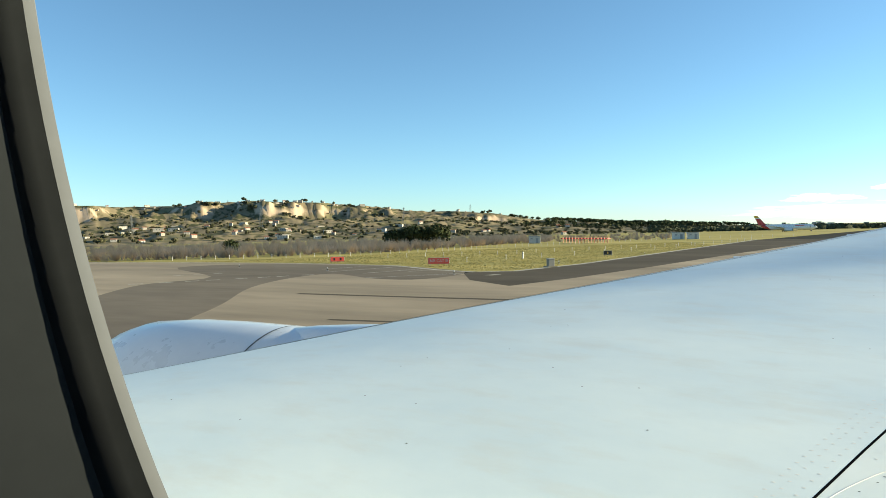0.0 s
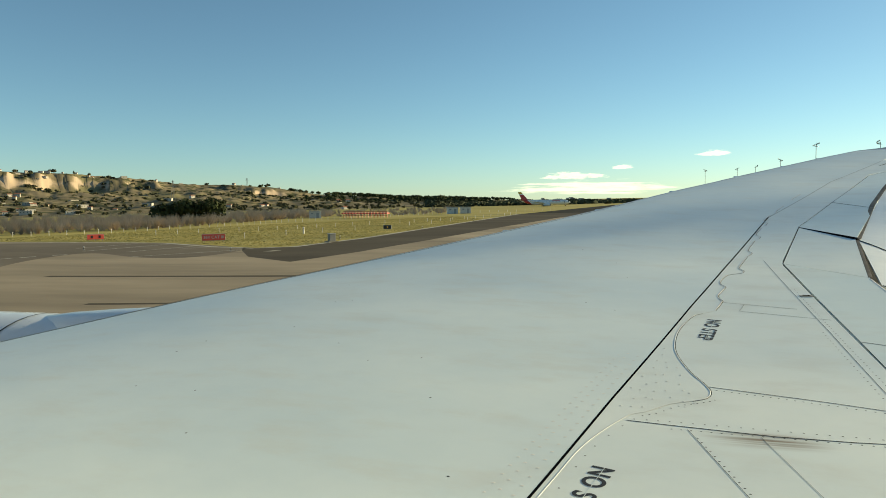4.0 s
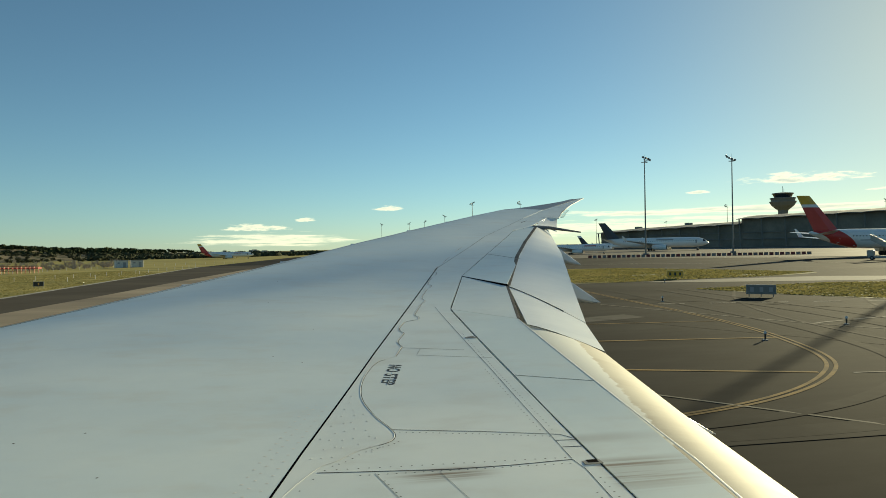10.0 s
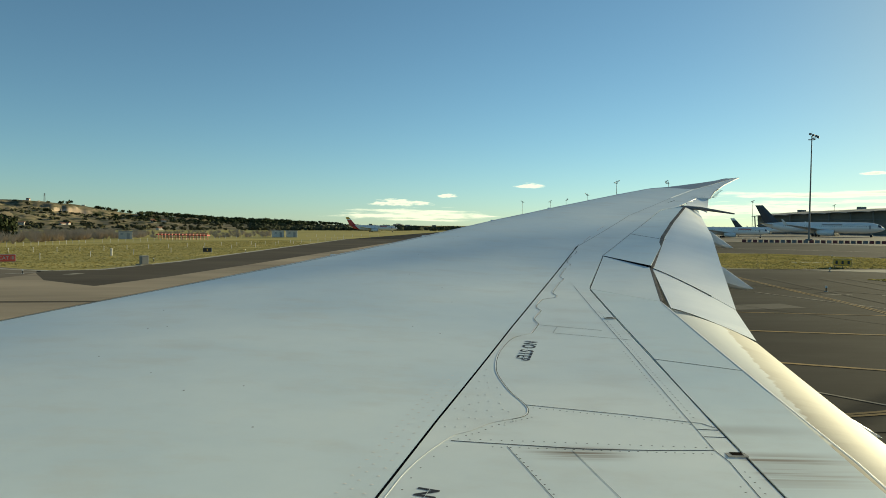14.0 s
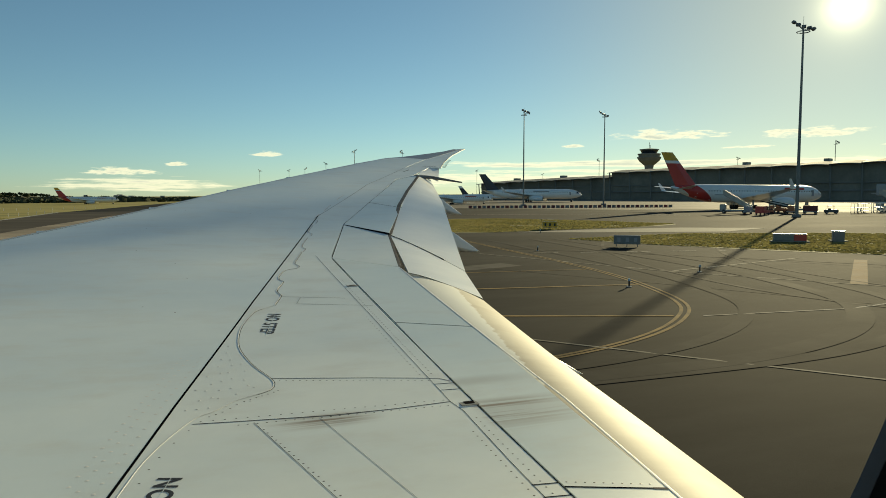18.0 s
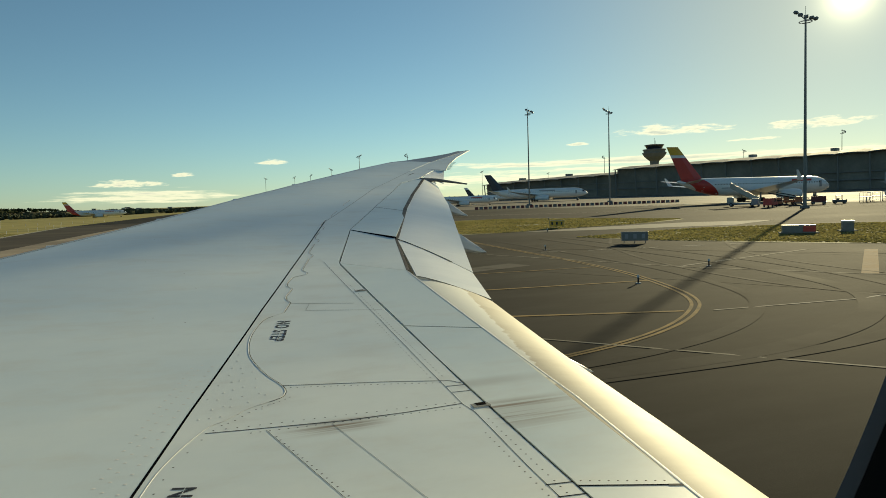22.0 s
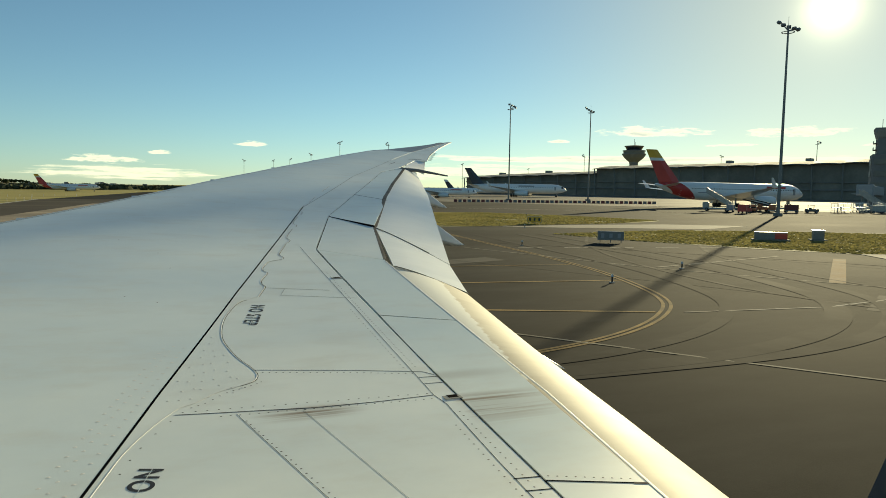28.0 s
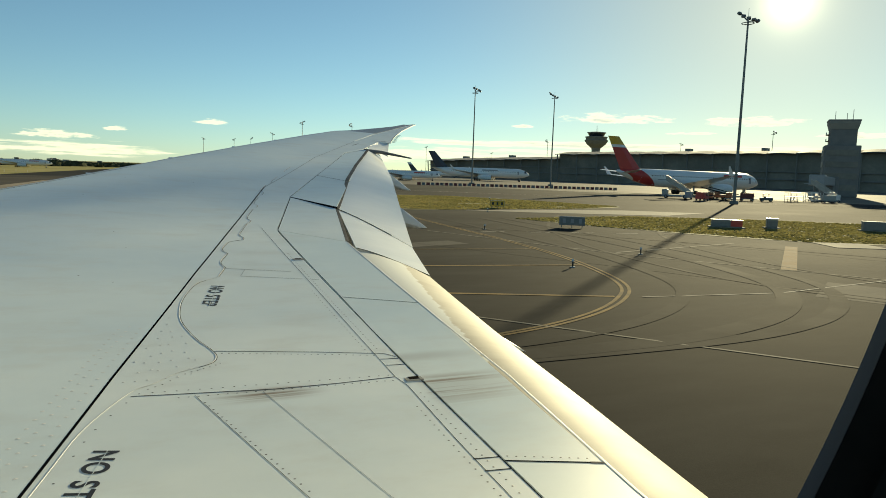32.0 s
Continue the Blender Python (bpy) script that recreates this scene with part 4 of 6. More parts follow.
def painted(name, pts, w, material, label=""):
    """A painted line on the ground along pts."""
    bm = bmesh.new()
    prev = None
    for i, (x, y) in enumerate(pts):
        a, b = pts[max(i - 1, 0)], pts[min(i + 1, len(pts) - 1)]
        dx, dy = b[0] - a[0], b[1] - a[1]
        L = math.hypot(dx, dy)
        nx, ny = -dy / L * w / 2, dx / L * w / 2
        cur = (bm.verts.new((x + nx, y + ny, gz(x, y) + 0.044)), bm.verts.new((x - nx, y - ny, gz(x, y) + 0.044)))
        if prev:
            bm.faces.new((prev[0], prev[1], cur[1], cur[0]))
        prev = cur
    bmesh.ops.recalc_face_normals(bm, faces=bm.faces)
    ob = part(name, bm, material, None)
    tagged(ob, label or "worn painted line on the asphalt", "ground marking", kind="structure")
    return ob


arc = spline([(31, 75), (29.5, 60), (28.5, 49), (27, 39), (25, 31.8), (23, 27.2), (20.4, 24.2), (17, 21.8), (13, 20.2), (8, 19.4), (0, 19.6)], 8)
painted("edge_line", arc, 0.17, M_YELLOW, "double worn yellow taxiway edge line curving over asphalt")
painted("edge_line", [(x - 0.33, y + 0.15) for x, y in arc], 0.17, M_YELLOW, "double worn yellow taxiway edge line curving over asphalt")
for a, b, w in (((14, 36.5), (25.5, 34.2), 0.30), ((11, 28.6), (20.3, 24.8), 0.30), ((18, 44), (27, 42.5), 0.2)):
    painted("shoulder_bar", [a, b], w, M_YELLOW, "short yellow shoulder bar painted on asphalt")
painted("centre_line", [(25.3, 57.6), (31.7, 38.5), (37.7, 28.0), (46, 12)], 0.2, M_FADED)
painted("centre_line", [(5, 32.5), (12.2, 22.7), (18.8, 14.2), (26, 5)], 0.16, M_FADED)
painted("centre_line", [(32.0, 39.2), (47.3, 42.7)], 0.3, M_FADED)
painted("centre_line", [(40, 24.5), (29, 23.2), (21.5, 24.3)], 0.15, M_WPAINT)
painted("stop_bar", [(37.2, 29.2), (50.4, 39.5)], 0.9, M_TANP, "broad worn yellow bar painted on asphalt")
for k in range(12):
    painted("dash", [(30 + k * 4.2, 56 - k * 1.2), (32.2 + k * 4.2, 55.4 - k * 1.2)], 0.35, M_WPAINT, "short white dash painted on asphalt")
for a, b in (((70, 170), (150, 95)), ((95, 150), (190, 60)), ((40, 200), (90, 150))):
    painted("apron_line", [a, b], 0.5, M_WPAINT)
# dark tyre marks beside the curve
M_SCUFF = mat("tyre_scuffed_asphalt", (0.038, 0.036, 0.031), 0.92, var=0.5, scale=0.15, col2=(0.047, 0.044, 0.038), spec=0.023)
for dx, dy, w in ((2.6, -0.8, 0.7), (8.0, -2.0, 1.1), (10.6, -2.6, 0.8)):
    painted("tyre_mark", [(x + dx, y + dy) for x, y in arc], w, M_SCUFF, "long dark tyre mark curving over asphalt")
# seams between paving lanes and long faint repairs
for k in (1, 4, 6):
    painted("paving_seam", [(6 + k * 7.5, 62 - k * 1.0), (20 + k * 7.5, 34 - k * 1.5), (36 + k * 7.5, -4)], 0.10, M_SEAM, "thin pale seam between two asphalt lanes")
slab("asphalt_patch", [(48, 56), (53.5, 44), (56.2, 45.2), (50.5, 57)], M_RESURF, 0.036, "long lighter repair patch in the asphalt", "pavement")
slab("asphalt_patch", [(14, 44), (24, 46.5), (23.4, 49), (13.4, 46.4)], M_RESURF, 0.036, "long lighter repair patch in the asphalt", "pavement")
slab("asphalt_patch", [(30, 22), (38, 8), (43, 10.5), (35, 25)], M_RESURF, 0.036, "long lighter repair patch in the asphalt", "pavement")
slab("grass_island", spline([(36, 118), (48, 138), (64, 136), (74, 118), (80, 98), (66, 91), (52, 90), (41, 88), (33, 92), (36, 118)], 5)[:-1], M_GRASS, 0.055, "low yellow-green grass island between taxiways", "grass")
slab("concrete_path", [(44, 87.2), (52, 82.2), (70, 75.2), (82, 80), (72, 87), (56, 88.5)], M_PATCH, 0.050, "pale concrete strip beside the grass island", "pavement")
slab("grass_island", spline([(43, 71.5), (46, 60), (56, 42), (74, 34), (96, 36), (92, 56), (76, 68), (62, 74), (43, 71.5)], 5)[:-1], M_GRASS, 0.055, "low yellow-green grass island with pale concrete pads", "grass")
slab("concrete_pad", [(54, 38), (58, 36), (60, 40), (56, 42)], M_PATCH, 0.07, "small pale concrete pad on the grass", "pavement")


# ---- airfield things ----
M_STEEL = mat("galvanised_steel", (0.20, 0.20, 0.19), 0.5, metal=0.4, var=0.15, scale=2)
M_ACW = mat("white_aircraft_paint", (0.78, 0.78, 0.76), 0.3, var=0.06, scale=0.2, coat=0.3)
M_RED = mat("red_paint", (0.52, 0.045, 0.035), 0.35, var=0.12, scale=0.5)
M_YEL = mat("yellow_paint", (0.75, 0.42, 0.04), 0.4, var=0.12, scale=0.5)
M_NAVY = mat("dark_blue_paint", (0.025, 0.03, 0.045), 0.35, var=0.2, scale=0.5)
M_GREYP = mat("mid_grey_paint", (0.30, 0.31, 0.32), 0.4, var=0.12, scale=0.6)
M_TYRE = mat("tyre_rubber", (0.018, 0.018, 0.018), 0.85, var=0.3, scale=5)
M_GLASS = mat("dark_window_glass", (0.02, 0.025, 0.03), 0.12, var=0.1, scale=2, spec=0.8)
# roof and front lightened: distance haze is put into the base colour
M_ROOF = mat("haze_toned_roof_metal", (0.29, 0.275, 0.24), 0.8, var=0.2, scale=0.05)
M_FACADE = mat("haze_toned_glass", (0.22, 0.205, 0.17), 0.5, var=0.3, scale=0.08, spec=0.4)
M_BCONC = mat("building_concrete", (0.20, 0.195, 0.185), 0.8, var=0.2, scale=0.2)
M_ORANGE = mat("orange_paint", (0.42, 0.14, 0.05), 0.45, var=0.15, scale=1)
M_BARW = mat("white_plastic", (0.62, 0.60, 0.56), 0.6, var=0.2, scale=2, rnd=0.15)
M_BARG = mat("dull_white_plastic", (0.19, 0.182, 0.17), 0.7, var=0.25, scale=2, rnd=0.25)
M_BARR = mat("dark_red_plastic", (0.16, 0.035, 0.03), 0.6, var=0.2, scale=2, rnd=0.2)
# vehicle paints dulled: their backlit shade is put into the base colour
M_DULLW = mat("backlit_white_vehicle_paint", (0.42, 0.40, 0.35), 0.5, var=0.2, scale=0.8)
M_SLATE = mat("backlit_grey_vehicle_paint", (0.10, 0.10, 0.098), 0.5, var=0.2, scale=0.8)
M_LAMP = mat("lamp_glass", (0.55, 0.56, 0.56), 0.2, var=0.1, scale=4)
M_SIGNR = mat("bright_red_sign_face", (0.80, 0.10, 0.07), 0.4, var=0.1, scale=3)
M_SIGNK = mat("black_sign_face", (0.02, 0.02, 0.02), 0.4, var=0.2, scale=3)


def circle(x, r, n, zc=0.0, yc=0.0, ky=1.0):
    return [(x, yc + ky * r * math.cos(a), zc + r * math.sin(a)) for a in (math.tau * k / n for k in range(n))]


def airliner(name, L, tail, accent, rear, label, bars):
    """A parked twin-engined jet, nose along +x, standing on its wheels at z = 0."""
    R = L * 0.0478
    zc = R + L * 0.034
    ac = tagged(empty(name), label, "aircraft")
    st = [(0.5, 0.02, -0.25), (0.492, 0.22, -0.20), (0.475, 0.46, -0.12), (0.45, 0.70, -0.05), (0.41, 0.91, 0), (0.36, 1, 0), (0.1, 1, 0), (-0.2, 1, 0), (-0.28, 0.95, 0.05), (-0.36, 0.74, 0.22), (-0.44, 0.42, 0.45), (-0.49, 0.16, 0.62), (-0.5, 0.06, 0.66)]
    part("fuselage", loft([circle(L * a, R * r, 20, zc + R * dz) for a, r, dz in st]), M_ACW, ac, smooth=True)
    if rear:
        xs_t = sorted((a, r, dz) for a, r, dz in st)
        rr_t, dz_t = [(a, r) for a, r, dz in xs_t], [(a, dz) for a, r, dz in xs_t]
        rows = []
        for a in (-0.300, -0.325, -0.35, -0.38, -0.41, -0.435):
            ring = []
            for k in range(24):
                t = math.tau * k / 24
                ax = a - 0.055 * math.sin(t) - 0.01
                ring.append((L * ax, R * 1.014 * lerp_table(rr_t, ax) * math.cos(t), zc + R * lerp_table(dz_t, ax) + R * 1.014 * lerp_table(rr_t, ax) * math.sin(t)))
            rows.append(ring)
        part("livery_sweep", loft(rows, caps=False), rear, ac, "coloured sweep round the rear fuselage", smooth=True)
    fin = []
    for u in (0, 0.12, 0.68, 0.76, 1.0):
        z = zc + R * 0.7 + u * L * 0.175
        xf, xb = -L * 0.335 - u * L * 0.158, -L * 0.470 - u * L * 0.092
        th = L * 0.008 * (1 - 0.6 * u)
        fin.append([(xf, 0, z), (xf * 0.6 + xb * 0.4, th, z), (xb, 0.0, z), (xf * 0.6 + xb * 0.4, -th, z)])
    f = part("tail_fin", loft(fin[:3]), tail, ac, "coloured tail fin")
    part("fin_stripe", loft(fin[2:4]), M_ACW if rear else tail, f)
    part("fin_top", loft(fin[3:]), accent, f)
    for s in (1, -1):
        def wingrow(u, x0, sw_, c0, c1, y0, span, z0, dih, tk):
            c = c0 + (c1 - c0) * u
            x = x0 - sw_ * u
            y, z = s * (y0 + span * u), z0 + dih * u
            return [(x, y, z), (x - c * 0.35, y, z + c * tk), (x - c, y, z), (x - c * 0.35, y, z - c * tk)]
        part("wing", loft([wingrow(u, L * 0.10, L * 0.27, L * 0.19, L * 0.035, R * 0.8, L * 0.44, zc - R * 0.55, L * 0.045, 0.055) for u in (0, 0.3, 0.7, 1)]), M_ACW, ac)
        wl = part("winglet", loft([wingrow(u, -L * 0.17, L * 0.04, L * 0.035, L * 0.012, R * 0.8 + L * 0.44, L * 0.012, zc - R * 0.55 + L * 0.045, L * 0.045, 0.06) for u in (0, 1)]), M_ACW, ac)
        part("stabiliser", loft([wingrow(u, -L * 0.385, L * 0.075, L * 0.085, L * 0.03, R * 0.3, L * 0.145, zc + R * 0.5, L * 0.014, 0.05) for u in (0, 1)]), M_ACW, ac)
        ye = s * L * 0.155
        e = part("engine", loft([circle(L * a, L * r, 16, zc - R * 0.98, ye) for a, r in ((0.135, 0.023), (0.125, 0.0265), (0.08, 0.028), (0.03, 0.024), (0.0, 0.017))]), M_ACW, ac, smooth=True)
        part("intake", loft([circle(L * a, L * r, 16, zc - R * 0.98, ye) for a, r in ((0.1365, 0.021), (0.128, 0.0205), (0.127, 0.004))]), M_DARK, e)
        part("pylon", boxm(L * 0.0, ye - L * 0.004, zc - R * 0.72, L * 0.08, ye + L * 0.004, zc - R * 0.42), M_ACW, ac)
        bm = bmesh.new()
        n = int(L * 0.75 / 1.1)
        for i in range(n):
            x = -L * 0.30 + i * L * 0.70 / n
            box(bm, x, s * R * 0.962 - 0.06, zc + R * 0.22, x + 0.26, s * R * 0.962 + 0.06, zc + R * 0.33)
        tagged(part("window_row", bm, M_GLASS, ac), kind="stuff")
        part("title_bar", boxm(L * bars[0], s * R * 0.90 - 0.1, zc + R * 0.45, L * bars[1], s * R * 0.90 + 0.02 * s + 0.1, zc + R * 0.68), bars[2], ac)
        part("door", boxm(L * 0.385, s * R * 0.93 - 0.12, zc - R * 0.25, L * 0.40, s * R * 0.93 + 0.12, zc + R * 0.45), M_GREYP, ac)
        for gx, gy, k in ((-L * 0.035, s * L * 0.07, 2), (L * 0.40, s * L * 0.006, 1)):
            g = part("gear_leg", tube([(gx, gy, L * 0.012), (gx, gy, zc - R * 0.7)], L * 0.0045, 8), M_GREYP, ac)
            for j in range(k):
                w = tube([(gx + (j - (k - 1) / 2) * L * 0.026, gy - L * 0.008, L * 0.011), (gx + (j - (k - 1) / 2) * L * 0.026, gy + L * 0.008, L * 0.011)], L * 0.011, 12)
                part("wheel", w, M_TYRE, g)
    part("cockpit_window", loft([circle(L * a, R * r * 1.015, 20, zc + R * dz)[1:10] for a, r, dz in ((0.452, 0.69, -0.05), (0.472, 0.49, -0.11))], caps=False, closed=False), M_GLASS, ac)
    return ac


def stand(ob, x, y, rz, s=1.0):
    ob.matrix_basis = pose(x, y, gz(x, y) + 0.05, 0, 0, rz) @ Matrix.Diagonal((s, s, s, 1))


jet = airliner("parked_airliner", 59, M_RED, M_YEL, M_RED, "white wide-body airliner with red and yellow tail, parked on the apron", (0.20, 0.33, M_RED))
stand(jet, 168.2, 171.2, -2)
jet2 = airliner("parked_airliner", 59, M_NAVY, M_NAVY, None, "white wide-body airliner with dark tail, parked by the barriers", (0.02, 0.18, M_GREYP))
stand(jet2, 199, 374, -37.6)
jet3 = airliner("narrow_body_airliner", 37.6, M_RED, M_YEL, M_RED, "white narrow-body airliner with a red tail, far off on the taxiway", (0.15, 0.30, M_RED))
stand(jet3, -58, 520, -6)
copy_thing(jet3, pose(131, 330, gz(131, 330) + 0.05, 0, 0, -28))
jet4 = airliner("narrow_body_airliner", 37.6, M_NAVY, M_ACW, None, "white narrow-body airliner with a dark tail, parked far off", (0.15, 0.30, M_NAVY))
stand(jet4, 216, 480, -30)
copy_thing(jet4, pose(150, 520, gz(150, 520) + 0.05, 0, 0, -20))


# light masts
def mast(H):
    m = tagged(empty("light_mast"), "tall slim grey floodlight mast standing on the apron", "light mast", group="apron light masts")
    part("pole", tube([(0, 0, 0), (0, 0, H * 0.5), (0, 0, H)], 0.36, 12, 0.18), M_STEEL, m, smooth=True)
    part("base_plinth", boxm(-0.9, -0.9, 0, 0.9, 0.9, 0.7, bevel=0.08), M_BCONC, m)
    fr = part("head_frame", tube([(1.25 * math.cos(math.tau * i / 12), 1.25 * math.sin(math.tau * i / 12), H - 1.4) for i in range(13)], 0.10, 6), M_STEEL, m)
    for i in range(5):
        a = 0.5 * i - 1.0
        part("arm", tube([(0, 0, H - 1.1), (2.0 * math.cos(a), 2.0 * math.sin(a), H - 0.8 + 0.45 * i)], 0.07, 6), M_STEEL, m)
        c, s = math.cos(a), math.sin(a)
        l = part("floodlight", boxm(-0.28, -0.45, -0.30, 0.28, 0.45, 0.30, bevel=0.06), M_STEEL, m)
        l.matrix_basis = pose(2.2 * c, 2.2 * s, H - 0.75 + 0.45 * i, 0, 35, math.degrees(a))
        part("lens", boxm(0.28, -0.38, -0.24, 0.31, 0.38, 0.24), M_LAMP, l)
    part("lightning_rod", tube([(0, 0, H), (0, 0, H + 1.8)], 0.04, 5), M_STEEL, m)
    return m


m0 = mast(40.0)
m0.matrix_basis = pose(137.6, 266.5, gz(137, 266), 0, 0, 20)
for x, y, s, r in ((174.9, 262, 1.0, 80), (122.1, 110.9, 1.0, 40)):
    copy_thing(m0, pose(x, y, gz(x, y), 0, 0, r))
for x, y, top in ((62, 596.7, 31.1), (85.7, 593.8, 31.5), (98.7, 591.8, 33.3), (116, 588.6, 38), (139.5, 583.5, 48.9), (179.3, 572.5, 48.6), (239.1, 550.2, 31.9), (329.8, 501.2, 40.7), (289.7, 525.4, 28.5), (414.1, 434.2, 40.3), (460.1, 385, 50.8)):
    k = (top - gz(x, y)) / 41.8
    far = copy_thing(m0, pose(x, y, gz(x, y), 0, 0, x * 7))
    far.scale = (k, k, k)

# control tower
tw = tagged(empty("control_tower", (544, 717, gz(544, 717))), "flared concrete airport control tower with a glazed cab", "control tower")


def disc(name, prof, material, parent, n=20):
    return part(name, loft([[(r * math.cos(a), r * math.sin(a), z) for a in (math.tau * k / n for k in range(n))] for z, r in prof]), material, parent)


disc("shaft", [(0, 6.0), (36, 5.2), (40, 6.0)], M_BCONC, tw)
disc("flared_base", [(39, 6.2), (44, 12.0), (48, 14.5), (49, 14.5)], M_BCONC, tw)
disc("gallery", [(49, 12.8), (52, 13.2)], M_FACADE, tw)
disc("gallery_roof", [(52, 14.0), (53, 14.0), (53.5, 10)], M_BCONC, tw)
disc("cab_glazing", [(53.5, 9.0), (57.5, 11.0)], M_GLASS, tw)
disc("cab_roof", [(57.5, 11.8), (58.5, 11.8), (59.2, 6)], M_BCONC, tw)
part("antenna", tube([(0, 0, 59), (0, 0, 67)], 0.25, 6), M_STEEL, tw)
part("antenna", tube([(3, 2, 59), (3, 2, 64)], 0.2, 6), M_STEEL, tw)

# terminal: a long dark hall under a waving roof
term = tagged(empty("terminal_building"), "long dark airport terminal with glass front and waving metal roof", "terminal")
P0, P1 = Vector((258, 585, 0)), Vector((462, 108, 0))
along_t = (P1 - P0).normalized()
back_t = Vector((-along_t.y, along_t.x, 0))
if back_t.x < 0:
    back_t = -back_t
NB = 30
# roof height by bay, worked out to fit the camera's view
ROOF_TAB = [(0, 16.0), (2, 17.2), (7, 19.0), (8, 22.8), (16, 24.0), (30, 28.0)]
step = (P1 - P0).length / NB
for i in range(NB):
    a = P0 + along_t * step * i
    g = gz(a.x, a.y)
    h = lerp_table(ROOF_TAB, i)

    def tp(u, v, z):
        p = a + along_t * u * step + back_t * v
        return (p.x, p.y, g + z)
    roof = []
    for k in range(7):
        u = k / 6
        zz = h + 0.45 * math.sin(math.pi * u) - 0.2
        roof.append([tp(u, -6, zz - 2.2), tp(u, 8, zz), tp(u, 60, zz + 2.5), tp(u, 60, zz + 1.7), tp(u, 8, zz - 0.7), tp(u, -6, zz - 2.6)])
    part("roof_bay", loft(roof), M_ROOF, term)
    part("glass_bay", loft([[tp(0.0, 2, 0), tp(1.0, 2, 0), tp(1.0, 2.6, 0), tp(0.0, 2.6, 0)], [tp(0.0, 0.5, h - 1.5), tp(1.0, 0.5, h - 1.5), tp(1.0, 2.6, h - 1.5), tp(0.0, 2.6, h - 1.5)]]), M_FACADE, term)
    part("column", tube([tp(0, -1, 0), tp(0, -2.5, h - 1.8)], 0.5, 8), M_STEEL, term)
    part("floor_band", loft([[tp(0, 0.2, 5.6 + z), tp(0, 3, 5.6 + z), tp(1, 3, 5.6 + z), tp(1, 0.2, 5.6 + z)] for z in (0, 0.9)]), M_BCONC, term)
    part("floor_band", loft([[tp(0, 0.0, 10.4 + z), tp(0, 3, 10.4 + z), tp(1, 3, 10.4 + z), tp(1, 0.0, 10.4 + z)] for z in (0, 0.6)]), M_BCONC, term)
    if i % 3 == 1:
        part("roof_vent", loft([[tp(0.4, 18, h + 0.5), tp(0.6, 18, h + 0.5), tp(0.6, 24, h + 0.5), tp(0.4, 24, h + 0.5)], [tp(0.4, 18, h + 2.6), tp(0.6, 18, h + 2.6), tp(0.6, 24, h + 2.6), tp(0.4, 24, h + 2.6)]]), M_STEEL, term)
part("rear_hall", loft([[(P0 + back_t * 4)[:2] + (gz(P0.x, P0.y),), (P1 + back_t * 4)[:2] + (gz(P1.x, P1.y),), (P1 + back_t * 60)[:2] + (gz(P1.x, P1.y),), (P0 + back_t * 60)[:2] + (gz(P0.x, P0.y),)], [(P0 + back_t * 4)[:2] + (gz(P0.x, P0.y) + 13,), (P1 + back_t * 4)[:2] + (gz(P1.x, P1.y) + 20,), (P1 + back_t * 60)[:2] + (gz(P1.x, P1.y) + 20,), (P0 + back_t * 60)[:2] + (gz(P0.x, P0.y) + 13,)]]), M_FACADE, term)
# square apron tower with a flared head, and a passenger bridge
pier = tagged(empty("apron_tower"), "square grey concrete apron tower with flared flat-topped head", "tower")
pier.matrix_basis = pose(243, 173, gz(243, 173), 0, 0, -50) @ Matrix.Diagonal((0.78, 0.78, 0.78, 1))
part("base_block", boxm(-7.5, -7.5, 0, 7.5, 7.5, 24, bevel=0.2), M_BCONC, pier)
part("shaft", boxm(-5.6, -5.6, 24, 5.6, 5.6, 31.5, bevel=0.15), M_BCONC, pier)
part("head", loft([[(-w, -w, z), (w, -w, z), (w, w, z), (-w, w, z)] for z, w in ((31.5, 5.7), (34.4, 6.5), (35.3, 6.5))]), M_ROOF, pier)
part("parapet", loft([[(-w, -w, z), (w, -w, z), (w, w, z), (-w, w, z)] for z, w in ((35.3, 6.7), (36.0, 6.7))]), M_BCONC, pier)
for k, z in enumerate((26.0, 29.0)):
    bal = part("balcony", boxm(-6.9, -3.2, z, -5.6, 3.2, z + 0.25), M_BCONC, pier)
    part("rail", boxm(-6.9, -3.2, z + 0.25, -6.82, 3.2, z + 1.3), M_STEEL, bal)
for k in range(4):
    part("window_band", boxm(-6.6, -7.72, 3 + k * 5.4, 6.6, -7.4, 5.6 + k * 5.4), M_FACADE, pier)
    part("window_band", boxm(-7.72, -6.6, 3 + k * 5.4, -7.4, 6.6, 5.6 + k * 5.4), M_FACADE, pier)
for x, y, h in ((-3.5, 2.0, 4.5), (1.0, -3.0, 3.2), (4.0, 3.0, 5.5)):
    part("antenna", tube([(x, y, 36.0), (x, y, 36.0 + h)], 0.12, 6), M_STEEL, pier)
bridge = tagged(empty("passenger_bridge"), "grey covered passenger bridge on wheeled legs", "passenger bridge")
bridge.matrix_basis = pose(211, 155, gz(211, 155), 0, 0, -150)
part("tunnel", boxm(-16, -1.6, 4.2, 16, 1.6, 7.0, bevel=0.15), M_GREYP, bridge)
part("cab", boxm(16, -2.2, 3.9, 20, 2.2, 7.3, bevel=0.2), M_GREYP, bridge)
part("rotunda", tube([(-16, 0, 0), (-16, 0, 7.4)], 2.6, 14), M_BCONC, bridge)
for yy in (-1.5, 1.5):
    lg = part("leg", tube([(11, yy, 0.8), (11, yy, 4.3)], 0.3, 8), M_STEEL, bridge)
    part("wheel", tube([(11, yy - 0.3, 0.55), (11, yy + 0.3, 0.55)], 0.55, 12), M_TYRE, lg)

